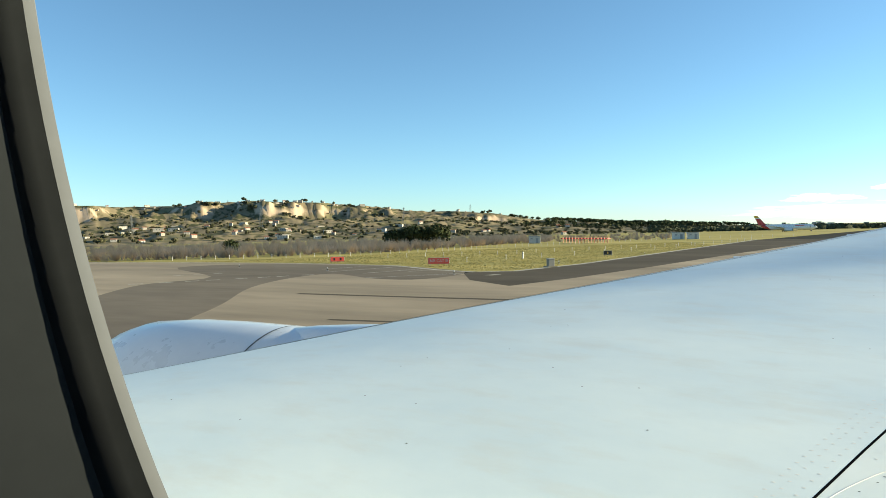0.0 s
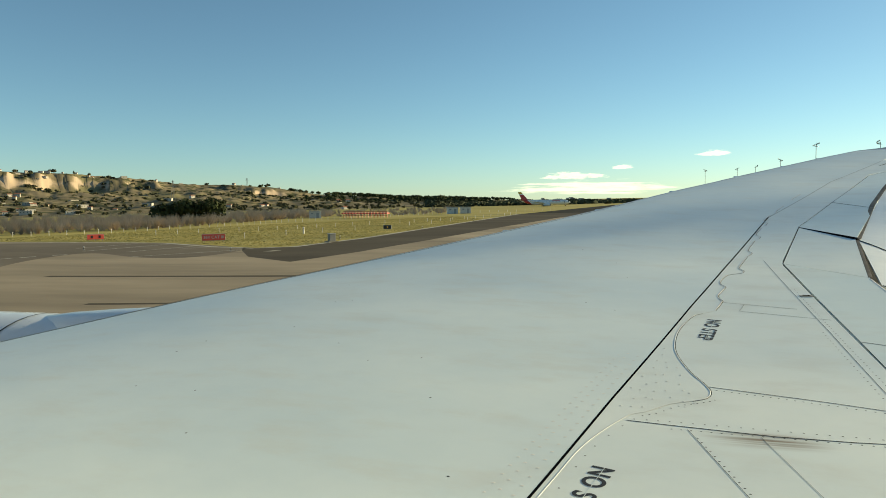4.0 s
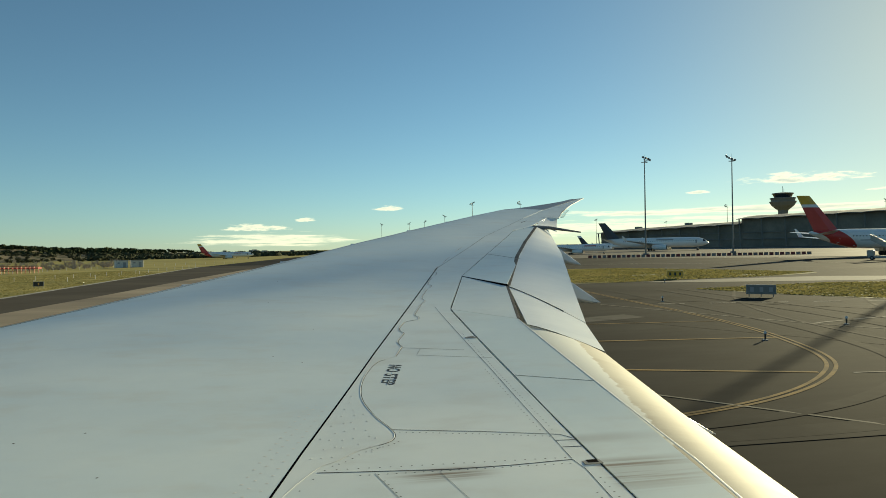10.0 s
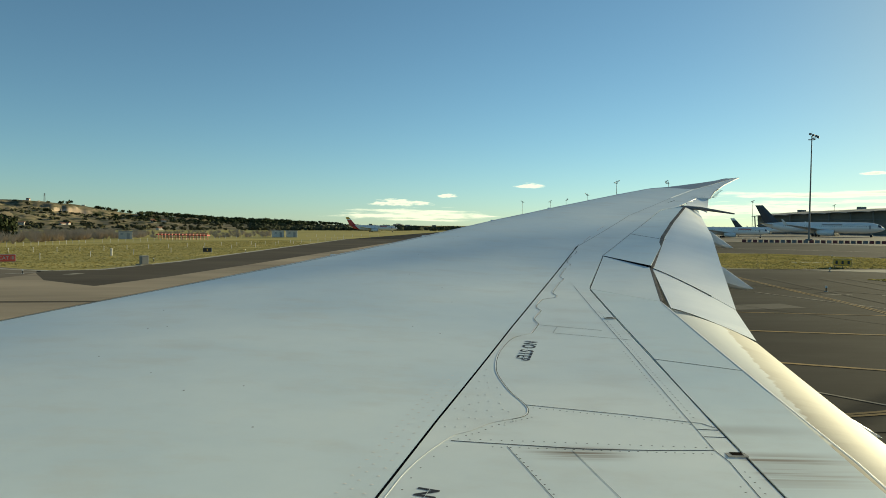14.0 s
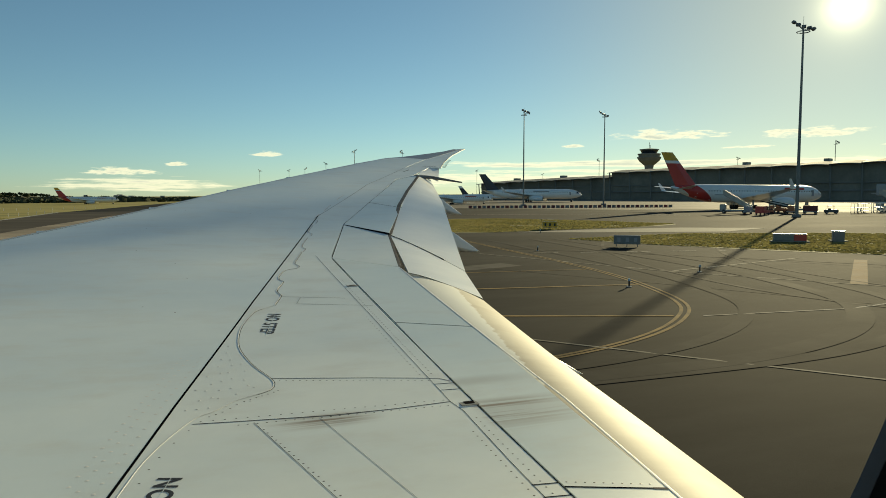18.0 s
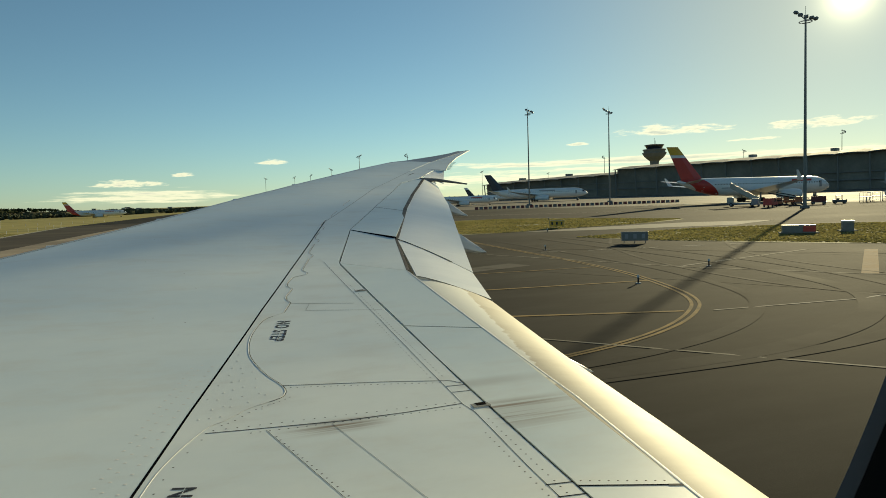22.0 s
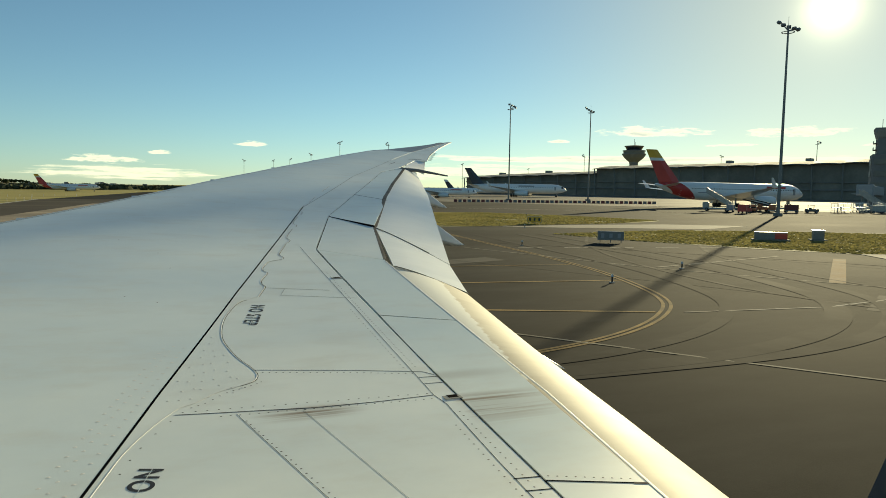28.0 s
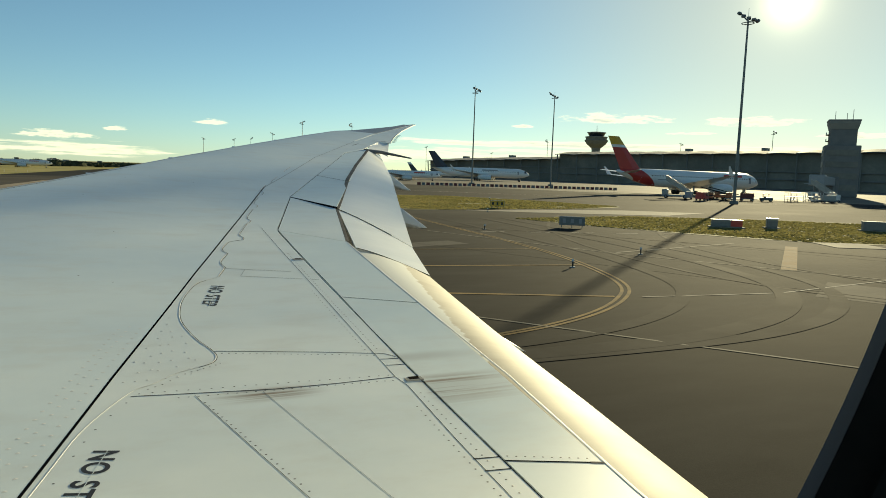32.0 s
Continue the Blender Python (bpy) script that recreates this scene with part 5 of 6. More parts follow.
# row of barrier blocks
bar_prof = [(-0.30, 0), (-0.30, 0.12), (-0.12, 0.40), (-0.09, 0.95), (0.09, 0.95), (0.12, 0.40), (0.30, 0.12), (0.30, 0)]
bars_ = []
for material, word in ((M_BARR, "dark red"), (M_BARG, "dull white")):
    b = mesh_ob("barrier_block", loft([[(x, y, z) for y, z in bar_prof] for x in (-0.66, 0.66)]), material)
    tagged(b, word + " plastic barrier block in a long row", "barrier", group="apron barrier row")
    bars_.append(b)
for i in range(44):
    u = i / 43
    x, y = 100 + 66 * u, 236 - 30 * u
    m = pose(x, y, gz(x, y) + 0.05, 0, 0, -24.5 + random.uniform(-3, 3))
    if i < 2:
        bars_[i].matrix_basis = m
    else:
        copy_thing(bars_[i % 2], m)


# ground service vehicles
def wheels(parent, xs_, y, r):
    for x in xs_:
        for s in (-1, 1):
            w = part("wheel", tube([(x, s * y - 0.12, r), (x, s * y + 0.12, r)], r, 12), M_TYRE, parent)
            part("rim", tube([(x, s * y - 0.13, r), (x, s * y + 0.13, r)], r * 0.5, 8), M_GREYP, w)


def stairs_truck():
    v = tagged(empty("stairs_truck"), "dull white mobile passenger stairs truck beside an aircraft", "service vehicle")
    part("chassis", boxm(-3.4, -1.0, 0.5, 3.2, 1.0, 0.95, bevel=0.05), M_GREYP, v)
    part("cab", boxm(2.0, -1.0, 0.9, 3.4, 1.0, 2.3, bevel=0.15), M_DULLW, v)
    part("windscreen", boxm(3.36, -0.85, 1.5, 3.42, 0.85, 2.1), M_GLASS, v)
    ramp = [[(x, -0.9, z), (x, 0.9, z), (x, 0.9, z + 0.35), (x, -0.9, z + 0.35)] for x, z in ((-4.2, 0.5), (2.6, 4.6))]
    part("stair_flight", loft(ramp), M_DULLW, v)
    for s in (-0.95, 0.95):
        part("side_panel", loft([[(x, s - 0.04, z), (x, s + 0.04, z), (x, s + 0.04, z + 1.3), (x, s - 0.04, z + 1.3)] for x, z in ((-4.2, 0.6), (2.6, 4.7))]), M_DULLW, v)
    part("platform", boxm(2.5, -1.1, 4.6, 4.6, 1.1, 4.8), M_GREYP, v)
    wheels(v, (-2.4, 2.4), 0.95, 0.45)
    return v


def tug(material, label):
    v = tagged(empty("baggage_tug"), label, "service vehicle")
    part("body", boxm(-1.5, -0.7, 0.35, 1.5, 0.7, 1.0, bevel=0.1), material, v)
    part("canopy", boxm(-0.9, -0.65, 1.85, 0.6, 0.65, 1.95, bevel=0.03), M_DULLW, v)
    for x in (-0.8, 0.5):
        for y in (-0.6, 0.6):
            part("post", tube([(x, y, 0.95), (x, y, 1.9)], 0.04, 6), M_STEEL, v)
    part("seat", boxm(-0.6, -0.5, 0.95, -0.1, 0.5, 1.3, bevel=0.05), M_TYRE, v)
    wheels(v, (-1.0, 1.0), 0.65, 0.32)
    return v


def dolly(material, label):
    v = tagged(empty("baggage_dolly"), label, "baggage dolly")
    part("deck", boxm(-1.6, -0.8, 0.45, 1.6, 0.8, 0.6), M_GREYP, v)
    part("load", boxm(-1.5, -0.75, 0.6, 1.5, 0.75, 2.0, bevel=0.08), material, v)
    part("drawbar", tube([(1.6, 0, 0.5), (2.6, 0, 0.45)], 0.05, 6), M_STEEL, v)
    wheels(v, (-1.2, 1.2), 0.7, 0.28)
    return v


def van(material, label):
    v = tagged(empty("service_van"), label, "van")
    rg = [[(x, -0.95, 0.45), (x, 0.95, 0.45), (x, 0.9, z), (x, -0.9, z)] for x, z in ((-2.4, 2.1), (0.9, 2.1), (1.5, 1.9), (2.0, 1.2), (2.7, 1.0))]
    part("body", loft(rg), material, v)
    part("side_glass", boxm(-0.2, -0.96, 1.25, 1.2, 0.96, 1.8), M_GLASS, v)
    wheels(v, (-1.6, 1.7), 0.88, 0.34)
    return v


def belt_loader():
    v = tagged(empty("belt_loader"), "orange conveyor belt loader beneath an aircraft", "service vehicle")
    part("body", boxm(-3, -0.9, 0.45, 2.4, 0.9, 1.1, bevel=0.08), M_ORANGE, v)
    part("belt", loft([[(x, -0.5, z), (x, 0.5, z), (x, 0.5, z + 0.25), (x, -0.5, z + 0.25)] for x, z in ((-3.8, 1.1), (4.0, 2.9))]), M_TYRE, v)
    part("cab", boxm(0.9, 0.3, 1.1, 2.2, 0.95, 2.0, bevel=0.1), M_ORANGE, v)
    wheels(v, (-2.0, 1.6), 0.85, 0.4)
    return v


for v, x, y, r in ((stairs_truck(), 131, 138, 128), (tug(M_ORANGE, "orange baggage tug parked beside an aircraft"), 136, 131, 40), (dolly(M_ORANGE, "loaded orange baggage dolly beside an aircraft"), 139, 128, 40),
                   (dolly(M_BARR, "dark red box trailer on the apron"), 142.5, 125.5, -38), (belt_loader(), 150, 140, 130), (tug(M_SLATE, "dark grey baggage tug with canopy on the apron"), 147, 123.5, -40),
                   (dolly(M_DULLW, "dull white baggage dolly on the apron"), 164, 119, -30), (van(M_RED, "red service van beside a tall mast"), 126, 124, 30), (dolly(M_GREYP, "grey cargo container on a dolly"), 128.5, 131, 40),
                   (dolly(M_BARW, "pale cargo container on a dolly"), 173, 124, -60), (stairs_truck(), 184, 136, 100), (belt_loader(), 141, 134, 150)):
    v.matrix_basis = pose(x, y, gz(x, y) + 0.05, 0, 0, r)


def ladder_frame():
    """An open wheeled maintenance stand of thin bars."""
    v = tagged(empty("maintenance_stand"), "white open-frame maintenance stand on small wheels", "service stand", group="maintenance stands")
    for x in (-1.6, 1.6):
        for y in (-0.8, 0.8):
            lg = part("post", tube([(x, y, 0.25), (x, y, 2.3)], 0.05, 6), M_ACW, v)
            part("wheel", tube([(x, y - 0.06, 0.14), (x, y + 0.06, 0.14)], 0.14, 10), M_TYRE, lg)
    for z in (0.5, 1.3, 2.3):
        for y in (-0.8, 0.8):
            part("rail", tube([(-1.6, y, z), (1.6, y, z)], 0.045, 6), M_ACW, v)
        for x in (-1.6, 1.6):
            part("rail", tube([(x, -0.8, z), (x, 0.8, z)], 0.045, 6), M_ACW, v)
    part("deck", boxm(-1.6, -0.8, 1.32, 1.6, 0.8, 1.38), M_GREYP, v)
    part("ladder", tube([(1.7, 0, 0.2), (1.2, 0, 1.35)], 0.12, 4), M_ACW, v)
    return v


stand_a = ladder_frame()
stand_a.matrix_basis = pose(156, 124, gz(156, 124) + 0.05, 0, 0, 25)
for x, y, r in ((160, 125, 70), (163, 123, 10), (170, 128, -20), (176, 132, 40), (181, 131, 70)):
    copy_thing(stand_a, pose(x, y, gz(x, y) + 0.05, 0, 0, r))


# taxiway signs, light posts and cabinets
def words(text, size, material, name="sign_text"):
    cu = bpy.data.curves.new(name, "FONT")
    cu.body, cu.size, cu.align_x, cu.align_y, cu.extrude = text, size, "CENTER", "CENTER", 0.004
    ob = new(name, cu)
    bpy.context.view_layer.update()
    me = bpy.data.meshes.new_from_object(ob.evaluated_get(bpy.context.evaluated_depsgraph_get()))
    bpy.data.objects.remove(ob)
    me.materials.append(material)
    return new(name, me)


def sign(w, h, face, label, text="", tmat=None, marks=0):
    v = tagged(empty("taxiway_sign"), label, "sign")
    part("sign_box", boxm(-w / 2, -0.12, 0.25, w / 2, 0.12, 0.25 + h, bevel=0.02), M_GREYP, v)
    fc = part("sign_face", boxm(-w / 2 + 0.04, -0.135, 0.29, w / 2 - 0.04, -0.118, 0.21 + h), face, v)
    if text:
        t = words(text, h * 0.62, tmat)
        t.parent = v
        t.matrix_basis = pose(0, -0.142, 0.25 + h / 2, 90, 0, 0)
    for k in range(marks):
        x = -w / 2 + w * (k + 0.6) / (marks + 0.2)
        part("mark", boxm(x - w * 0.05, -0.15, 0.25 + h * 0.25, x + w * 0.07, -0.133, 0.25 + h * 0.75), tmat, v)
    for x in (-w * 0.4, 0, w * 0.4):
        part("leg", tube([(x, 0, 0), (x, 0, 0.28)], 0.04, 6), M_STEEL, v)
    return v


for v, x, y, r in ((sign(3.4, 1.0, M_SIGNR, "red runway holding sign lettered 36R CAT III on grass edge", "36R CAT III", M_BARW), -60.4, 92.5, 38), (sign(2.6, 0.9, M_SIGNR, "red taxiway sign with a black end panel on grass edge", "", M_SIGNK, 2), -86.8, 98.2, 46),
                   (sign(2.6, 0.9, M_STEEL, "dark grey back of a three-panel taxiway sign beside grass", "", M_GREYP, 3), 41.9, 58.5, -35), (sign(2.2, 0.9, M_YEL, "yellow taxiway sign with black marks on the grass island", "", M_SIGNK, 3), 52, 92, -30),
                   (sign(1.6, 0.8, M_SIGNK, "small black taxiway sign on the grass verge", "", M_YEL, 1), -45, 128, 12)):
    v.matrix_basis = pose(x, y, gz(x, y) + 0.05, 0, 0, r)


def light_post(h, label):
    v = tagged(empty("edge_light"), label, "light")
    part("stem", tube([(0, 0, 0), (0, 0, h)], 0.05, 8), M_SIGNK, v)
    part("lamp", tube([(0, 0, h), (0, 0, h + 0.14)], 0.09, 10, 0.05), M_LAMP, v)
    part("foot", tube([(0, 0, 0), (0, 0, 0.05)], 0.16, 10), M_GREYP, v)
    return v


lp = light_post(0.36, "short dark taxiway edge light on asphalt")
tagged(lp, group="taxiway edge lights")
lp.matrix_basis = pose(24.2, 33.5, gz(24.2, 33.5) + 0.03)
for x, y in ((33.2, 38.0), (31.5, 58), (-46, 74), (-70, 77), (-95, 82), (-43, 100), (-40, 135), (-39, 180), (60, 36), (46, 84), (66, 120)):
    copy_thing(lp, pose(x, y, gz(x, y) + 0.03))
for x, y, w, h in ((61.3, 56.5, 3.2, 0.7), (66.4, 54.8, 1.1, 0.95), (77, 50, 2.4, 0.9), (-40.4, 91, 0.8, 1.0)):
    v = tagged(empty("equipment_cabinet"), "low grey metal equipment cabinet on a concrete pad", "cabinet")
    part("pad", boxm(-w / 2 - 0.3, -0.8, 0, w / 2 + 0.3, 0.8, 0.15), M_PATCH, v)
    part("case", boxm(-w / 2, -0.45, 0.15, w / 2, 0.45, 0.15 + h, bevel=0.03), M_STEEL, v)
    if w > 3:
        part("red_panel", boxm(w * 0.12, -0.47, 0.2, w / 2 + 0.01, 0.47, 0.12 + h), M_RED, v, "faded red end panel")
    part("lid", boxm(-w / 2 - 0.05, -0.5, 0.15 + h, w / 2 + 0.05, 0.5, 0.22 + h), M_GREYP, v)
    v.matrix_basis = pose(x, y, gz(x, y) + 0.05, 0, 0, -40)
post = tagged(empty("marker_post"), "white marker post standing in the grass", "post")
part("stake", boxm(-0.12, -0.12, 0, 0.12, 0.12, 1.3, bevel=0.02), M_BARW, post)
part("band", boxm(-0.13, -0.13, 0.9, 0.13, 0.13, 1.1), M_GREYP, post)
post.matrix_basis = pose(-58, 118, gz(-58, 118))


# ---- hills, woods and houses in the distance ----
def hill_material():
    """Olive and brown scrub slopes with dark bushes, and pale clay where the ground breaks off steeply."""
    m = mat("scrub_hillside", (0.27, 0.215, 0.135), 0.95, var=0.35, scale=0.009, col2=(0.17, 0.145, 0.09), spec=0.05, detail=10)
    nt = m.node_tree
    b = nt.nodes["Principled BSDF"]
    src = b.inputs["Base Color"].links[0].from_socket
    co = nt.nodes.new("ShaderNodeTexCoord")

    def grain(scale, lo, hi):
        n = nt.nodes.new("ShaderNodeTexNoise")
        n.inputs["Scale"].default_value, n.inputs["Detail"].default_value = scale, 5
        nt.links.new(co.outputs["Object"], n.inputs["Vector"])
        r = nt.nodes.new("ShaderNodeMapRange")
        r.inputs[1].default_value, r.inputs[2].default_value = lo, hi
        nt.links.new(n.outputs[0], r.inputs[0])
        return r.outputs[0]

    def blend(fac, under, col):
        x = nt.nodes.new("ShaderNodeMix")
        x.data_type = "RGBA"
        nt.links.new(fac, x.inputs["Factor"])
        nt.links.new(under, x.inputs[6])
        x.inputs[7].default_value = col
        return x.outputs[2]

    src = blend(grain(0.07, 0.50, 0.57), src, (0.085, 0.085, 0.045, 1))
    src = blend(grain(0.016, 0.58, 0.66), src, (0.215, 0.19, 0.105, 1))
    geo = nt.nodes.new("ShaderNodeNewGeometry")
    sp = nt.nodes.new("ShaderNodeSeparateXYZ")
    nt.links.new(geo.outputs["Normal"], sp.inputs[0])
    ad = nt.nodes.new("ShaderNodeMath")
    ad.operation = "MULTIPLY_ADD"
    ad.inputs[1].default_value = 0.22
    nt.links.new(grain(0.018, 0.3, 0.7), ad.inputs[0])
    nt.links.new(sp.outputs["Z"], ad.inputs[2])
    mr = nt.nodes.new("ShaderNodeMapRange")
    mr.inputs[1].default_value, mr.inputs[2].default_value = 0.985, 0.90
    nt.links.new(ad.outputs[0], mr.inputs[0])
    nt.links.new(blend(mr.outputs[0], src, (0.50, 0.38, 0.27, 1)), b.inputs["Base Color"])
    return m


M_HILL = hill_material()
# skyline angle by bearing from the eye, set to fit the camera's view
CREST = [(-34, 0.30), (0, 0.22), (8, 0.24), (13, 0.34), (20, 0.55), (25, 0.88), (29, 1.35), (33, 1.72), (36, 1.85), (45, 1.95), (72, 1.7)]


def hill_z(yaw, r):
    """Height of the hills at a bearing and a distance: terraces, eroded cliffs, then a plateau. The skyline is shaped
    to fit the camera's view.
    """
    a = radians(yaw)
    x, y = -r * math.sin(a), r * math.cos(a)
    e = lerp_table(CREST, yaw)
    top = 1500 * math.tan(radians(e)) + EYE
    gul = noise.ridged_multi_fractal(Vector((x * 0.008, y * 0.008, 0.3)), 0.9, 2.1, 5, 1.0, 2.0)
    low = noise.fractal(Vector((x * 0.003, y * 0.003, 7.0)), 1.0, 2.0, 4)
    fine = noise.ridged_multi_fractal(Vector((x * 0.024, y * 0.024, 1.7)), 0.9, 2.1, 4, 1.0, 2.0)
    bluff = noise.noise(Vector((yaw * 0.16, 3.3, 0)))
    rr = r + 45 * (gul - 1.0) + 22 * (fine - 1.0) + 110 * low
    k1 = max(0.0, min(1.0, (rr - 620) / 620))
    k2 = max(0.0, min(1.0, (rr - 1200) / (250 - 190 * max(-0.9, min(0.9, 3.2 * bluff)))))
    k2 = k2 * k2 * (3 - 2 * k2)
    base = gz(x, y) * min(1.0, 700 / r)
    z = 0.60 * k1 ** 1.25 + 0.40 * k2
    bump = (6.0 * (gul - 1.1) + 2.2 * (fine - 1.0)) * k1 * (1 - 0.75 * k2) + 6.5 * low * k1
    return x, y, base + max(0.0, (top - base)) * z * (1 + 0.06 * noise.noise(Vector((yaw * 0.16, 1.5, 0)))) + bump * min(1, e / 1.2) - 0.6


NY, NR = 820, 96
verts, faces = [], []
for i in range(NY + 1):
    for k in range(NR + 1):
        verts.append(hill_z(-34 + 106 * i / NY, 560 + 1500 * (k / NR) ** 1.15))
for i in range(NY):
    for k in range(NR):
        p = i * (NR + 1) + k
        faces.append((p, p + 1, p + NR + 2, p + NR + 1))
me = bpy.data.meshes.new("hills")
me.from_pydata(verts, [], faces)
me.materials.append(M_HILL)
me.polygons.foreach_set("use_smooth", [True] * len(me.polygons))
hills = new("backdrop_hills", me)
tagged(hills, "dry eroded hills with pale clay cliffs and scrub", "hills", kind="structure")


def leaf_cloud(name, trees, material, label, category, n=44, kind="stuff", size=1.0):
    """Many trees in one mesh: each is a stem and a loose crown of small tilted leaf clumps. trees: x, y, z, height, width."""
    rs = np.random.RandomState(len(trees))
    vs_, fs_ = [], []
    for x, y, z, h, w in trees:
        b = len(vs_)
        for dx, dy in ((-0.12, 0), (0.12, 0), (0, 0.12)):
            vs_.append((x + dx, y + dy, z - 0.3))
        vs_.append((x, y, z + h * 0.6))
        fs_ += [(b, b + 1, b + 3), (b + 1, b + 2, b + 3), (b + 2, b, b + 3)]
        lob = rs.normal(0, 0.25, (4, 3))
        for i in range(n):
            d = rs.normal(0, 1, 3)
            d /= np.linalg.norm(d)
            c = lob[i % 4] + d * (0.45 + 0.45 * rs.rand())
            px, py, pz = x + c[0] * w * 0.5, y + c[1] * w * 0.5, z + h * (0.60 + 0.40 * max(-1.0, min(1.0, c[2])))
            s = (0.10 + 0.12 * rs.rand()) * w * size
            u = rs.normal(0, 1, 3)
            u /= np.linalg.norm(u)
            v = np.cross(u, d)
            v /= np.linalg.norm(v) + 1e-6
            b = len(vs_)
            for su, sv in ((-1, -0.7), (1, -0.5), (0.7, 0.9), (-0.8, 0.8)):
                q = np.array((px, py, pz)) + u * s * su + v * s * sv
                vs_.append(tuple(q))
            fs_.append((b, b + 1, b + 2, b + 3))
    me_ = bpy.data.meshes.new(name)
    me_.from_pydata(vs_, [], fs_)
    me_.materials.append(material)
    return tagged(new(name, me_), label, category, kind=kind)


M_BARE = mat("bare_winter_twigs", (0.50, 0.41, 0.31), 0.95, var=0.35, scale=0.05, col2=(0.34, 0.28, 0.21), spec=0.1)
M_PINE = mat("dark_foliage", (0.050, 0.060, 0.022), 0.9, var=0.4, scale=0.08, col2=(0.025, 0.034, 0.014), spec=0.15)
# far leaf tone greyed, with distance haze mixed into the colour
M_FARW = mat("hazy_far_foliage", (0.085, 0.092, 0.055), 0.95, var=0.35, scale=0.05, col2=(0.055, 0.062, 0.036), spec=0.1)
M_OLIVE = mat("olive_foliage", (0.105, 0.10, 0.055), 0.9, var=0.4, scale=0.08, col2=(0.05, 0.052, 0.026), spec=0.15)


def polar(yaw, r):
    return -r * math.sin(radians(yaw)), r * math.cos(radians(yaw))


def surf_z(yaw, r):
    x, y = polar(yaw, r)
    return max(gz(x, y), hill_z(yaw, r)[2]) if r > 560 else gz(x, y)


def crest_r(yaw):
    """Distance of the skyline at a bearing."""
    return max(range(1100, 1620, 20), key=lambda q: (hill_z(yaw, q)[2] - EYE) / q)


rnd = random.Random(5)
bare, pine, olive, far_line = [], [], [], []
WOOD_EDGE = [(14, 320), (19, 290), (24, 292), (28, 262), (33, 212), (38, 192), (46, 182), (66, 190)]
for i in range(1500):
    yaw = rnd.uniform(24, 66) if i % 8 else rnd.uniform(14, 30)
    r = lerp_table(WOOD_EDGE, yaw) + 230 * rnd.random() ** 1.6
    x, y = polar(yaw, r)
    bare.append((x, y, surf_z(yaw, r), rnd.uniform(2.2, 4.6) * (1 if yaw > 26 else 0.7), rnd.uniform(2.5, 5)))
for _ in range(1100):
    yaw, r = rnd.uniform(12, 66), rnd.uniform(600, 1200)
    x, y = polar(yaw, r)
    olive.append((x, y, surf_z(yaw, r), rnd.uniform(1.4, 3.4), rnd.uniform(3, 6)))
for _ in range(420):
    yaw, r = rnd.gauss(18, 4), rnd.uniform(1150, 1560)
    x, y = polar(yaw, r)
    pine.append((x, y, surf_z(yaw, r), rnd.uniform(4, 7), rnd.uniform(7, 12)))
for _ in range(900):
    yaw, r = rnd.uniform(-32, 16), rnd.uniform(640, 1000)
    x, y = polar(yaw, r)
    far_line.append((x, y, surf_z(yaw, r), rnd.uniform(1.4, 2.8), rnd.uniform(7, 13)))
for _ in range(90):
    yaw = rnd.uniform(24, 66)
    q = crest_r(yaw) - rnd.uniform(0, 90)
    x, y = polar(yaw, q)
    olive.append((x, y, surf_z(yaw, q), rnd.uniform(2.5, 6), rnd.uniform(4, 11)))
vs_, fs_ = [], []
for x, y, z, h, w in bare:
    for k in range(34):
        a, f = rnd.uniform(0, math.tau), rnd.uniform(0.15, 1.0) ** 0.7
        foot = rnd.uniform(0.0, 0.45)
        rx, ry = math.cos(a) * w * 0.5 * f, math.sin(a) * w * 0.5 * f
        tip = h * (1.0 - 0.35 * f * f) * rnd.uniform(0.75, 1.0)
        t = 0.10 + 0.10 * rnd.random()
        b = len(vs_)
        vs_ += [(x + rx * foot - t * ry / w, y + ry * foot + t * rx / w, z - 0.2 + tip * foot), (x + rx * foot + t, y + ry * foot, z - 0.2 + tip * foot), (x + rx, y + ry, z + tip)]
        fs_.append((b, b + 1, b + 2))
me = bpy.data.meshes.new("bare_woods")
me.from_pydata(vs_, [], fs_)
me.materials.append(M_BARE)
tagged(new("bare_woods", me), "brown leafless winter woods at the foot of the hills", "woods", kind="stuff")
leaf_cloud("scrub_trees", olive, M_OLIVE, "scattered olive-green scrub trees on the hillside", "scrub")
leaf_cloud("pine_woods", pine, M_PINE, "dark pine woods on the ridge", "woods")
leaf_cloud("far_woods", far_line, M_FARW, "dark tree line along the far edge of the airfield", "woods", n=30)


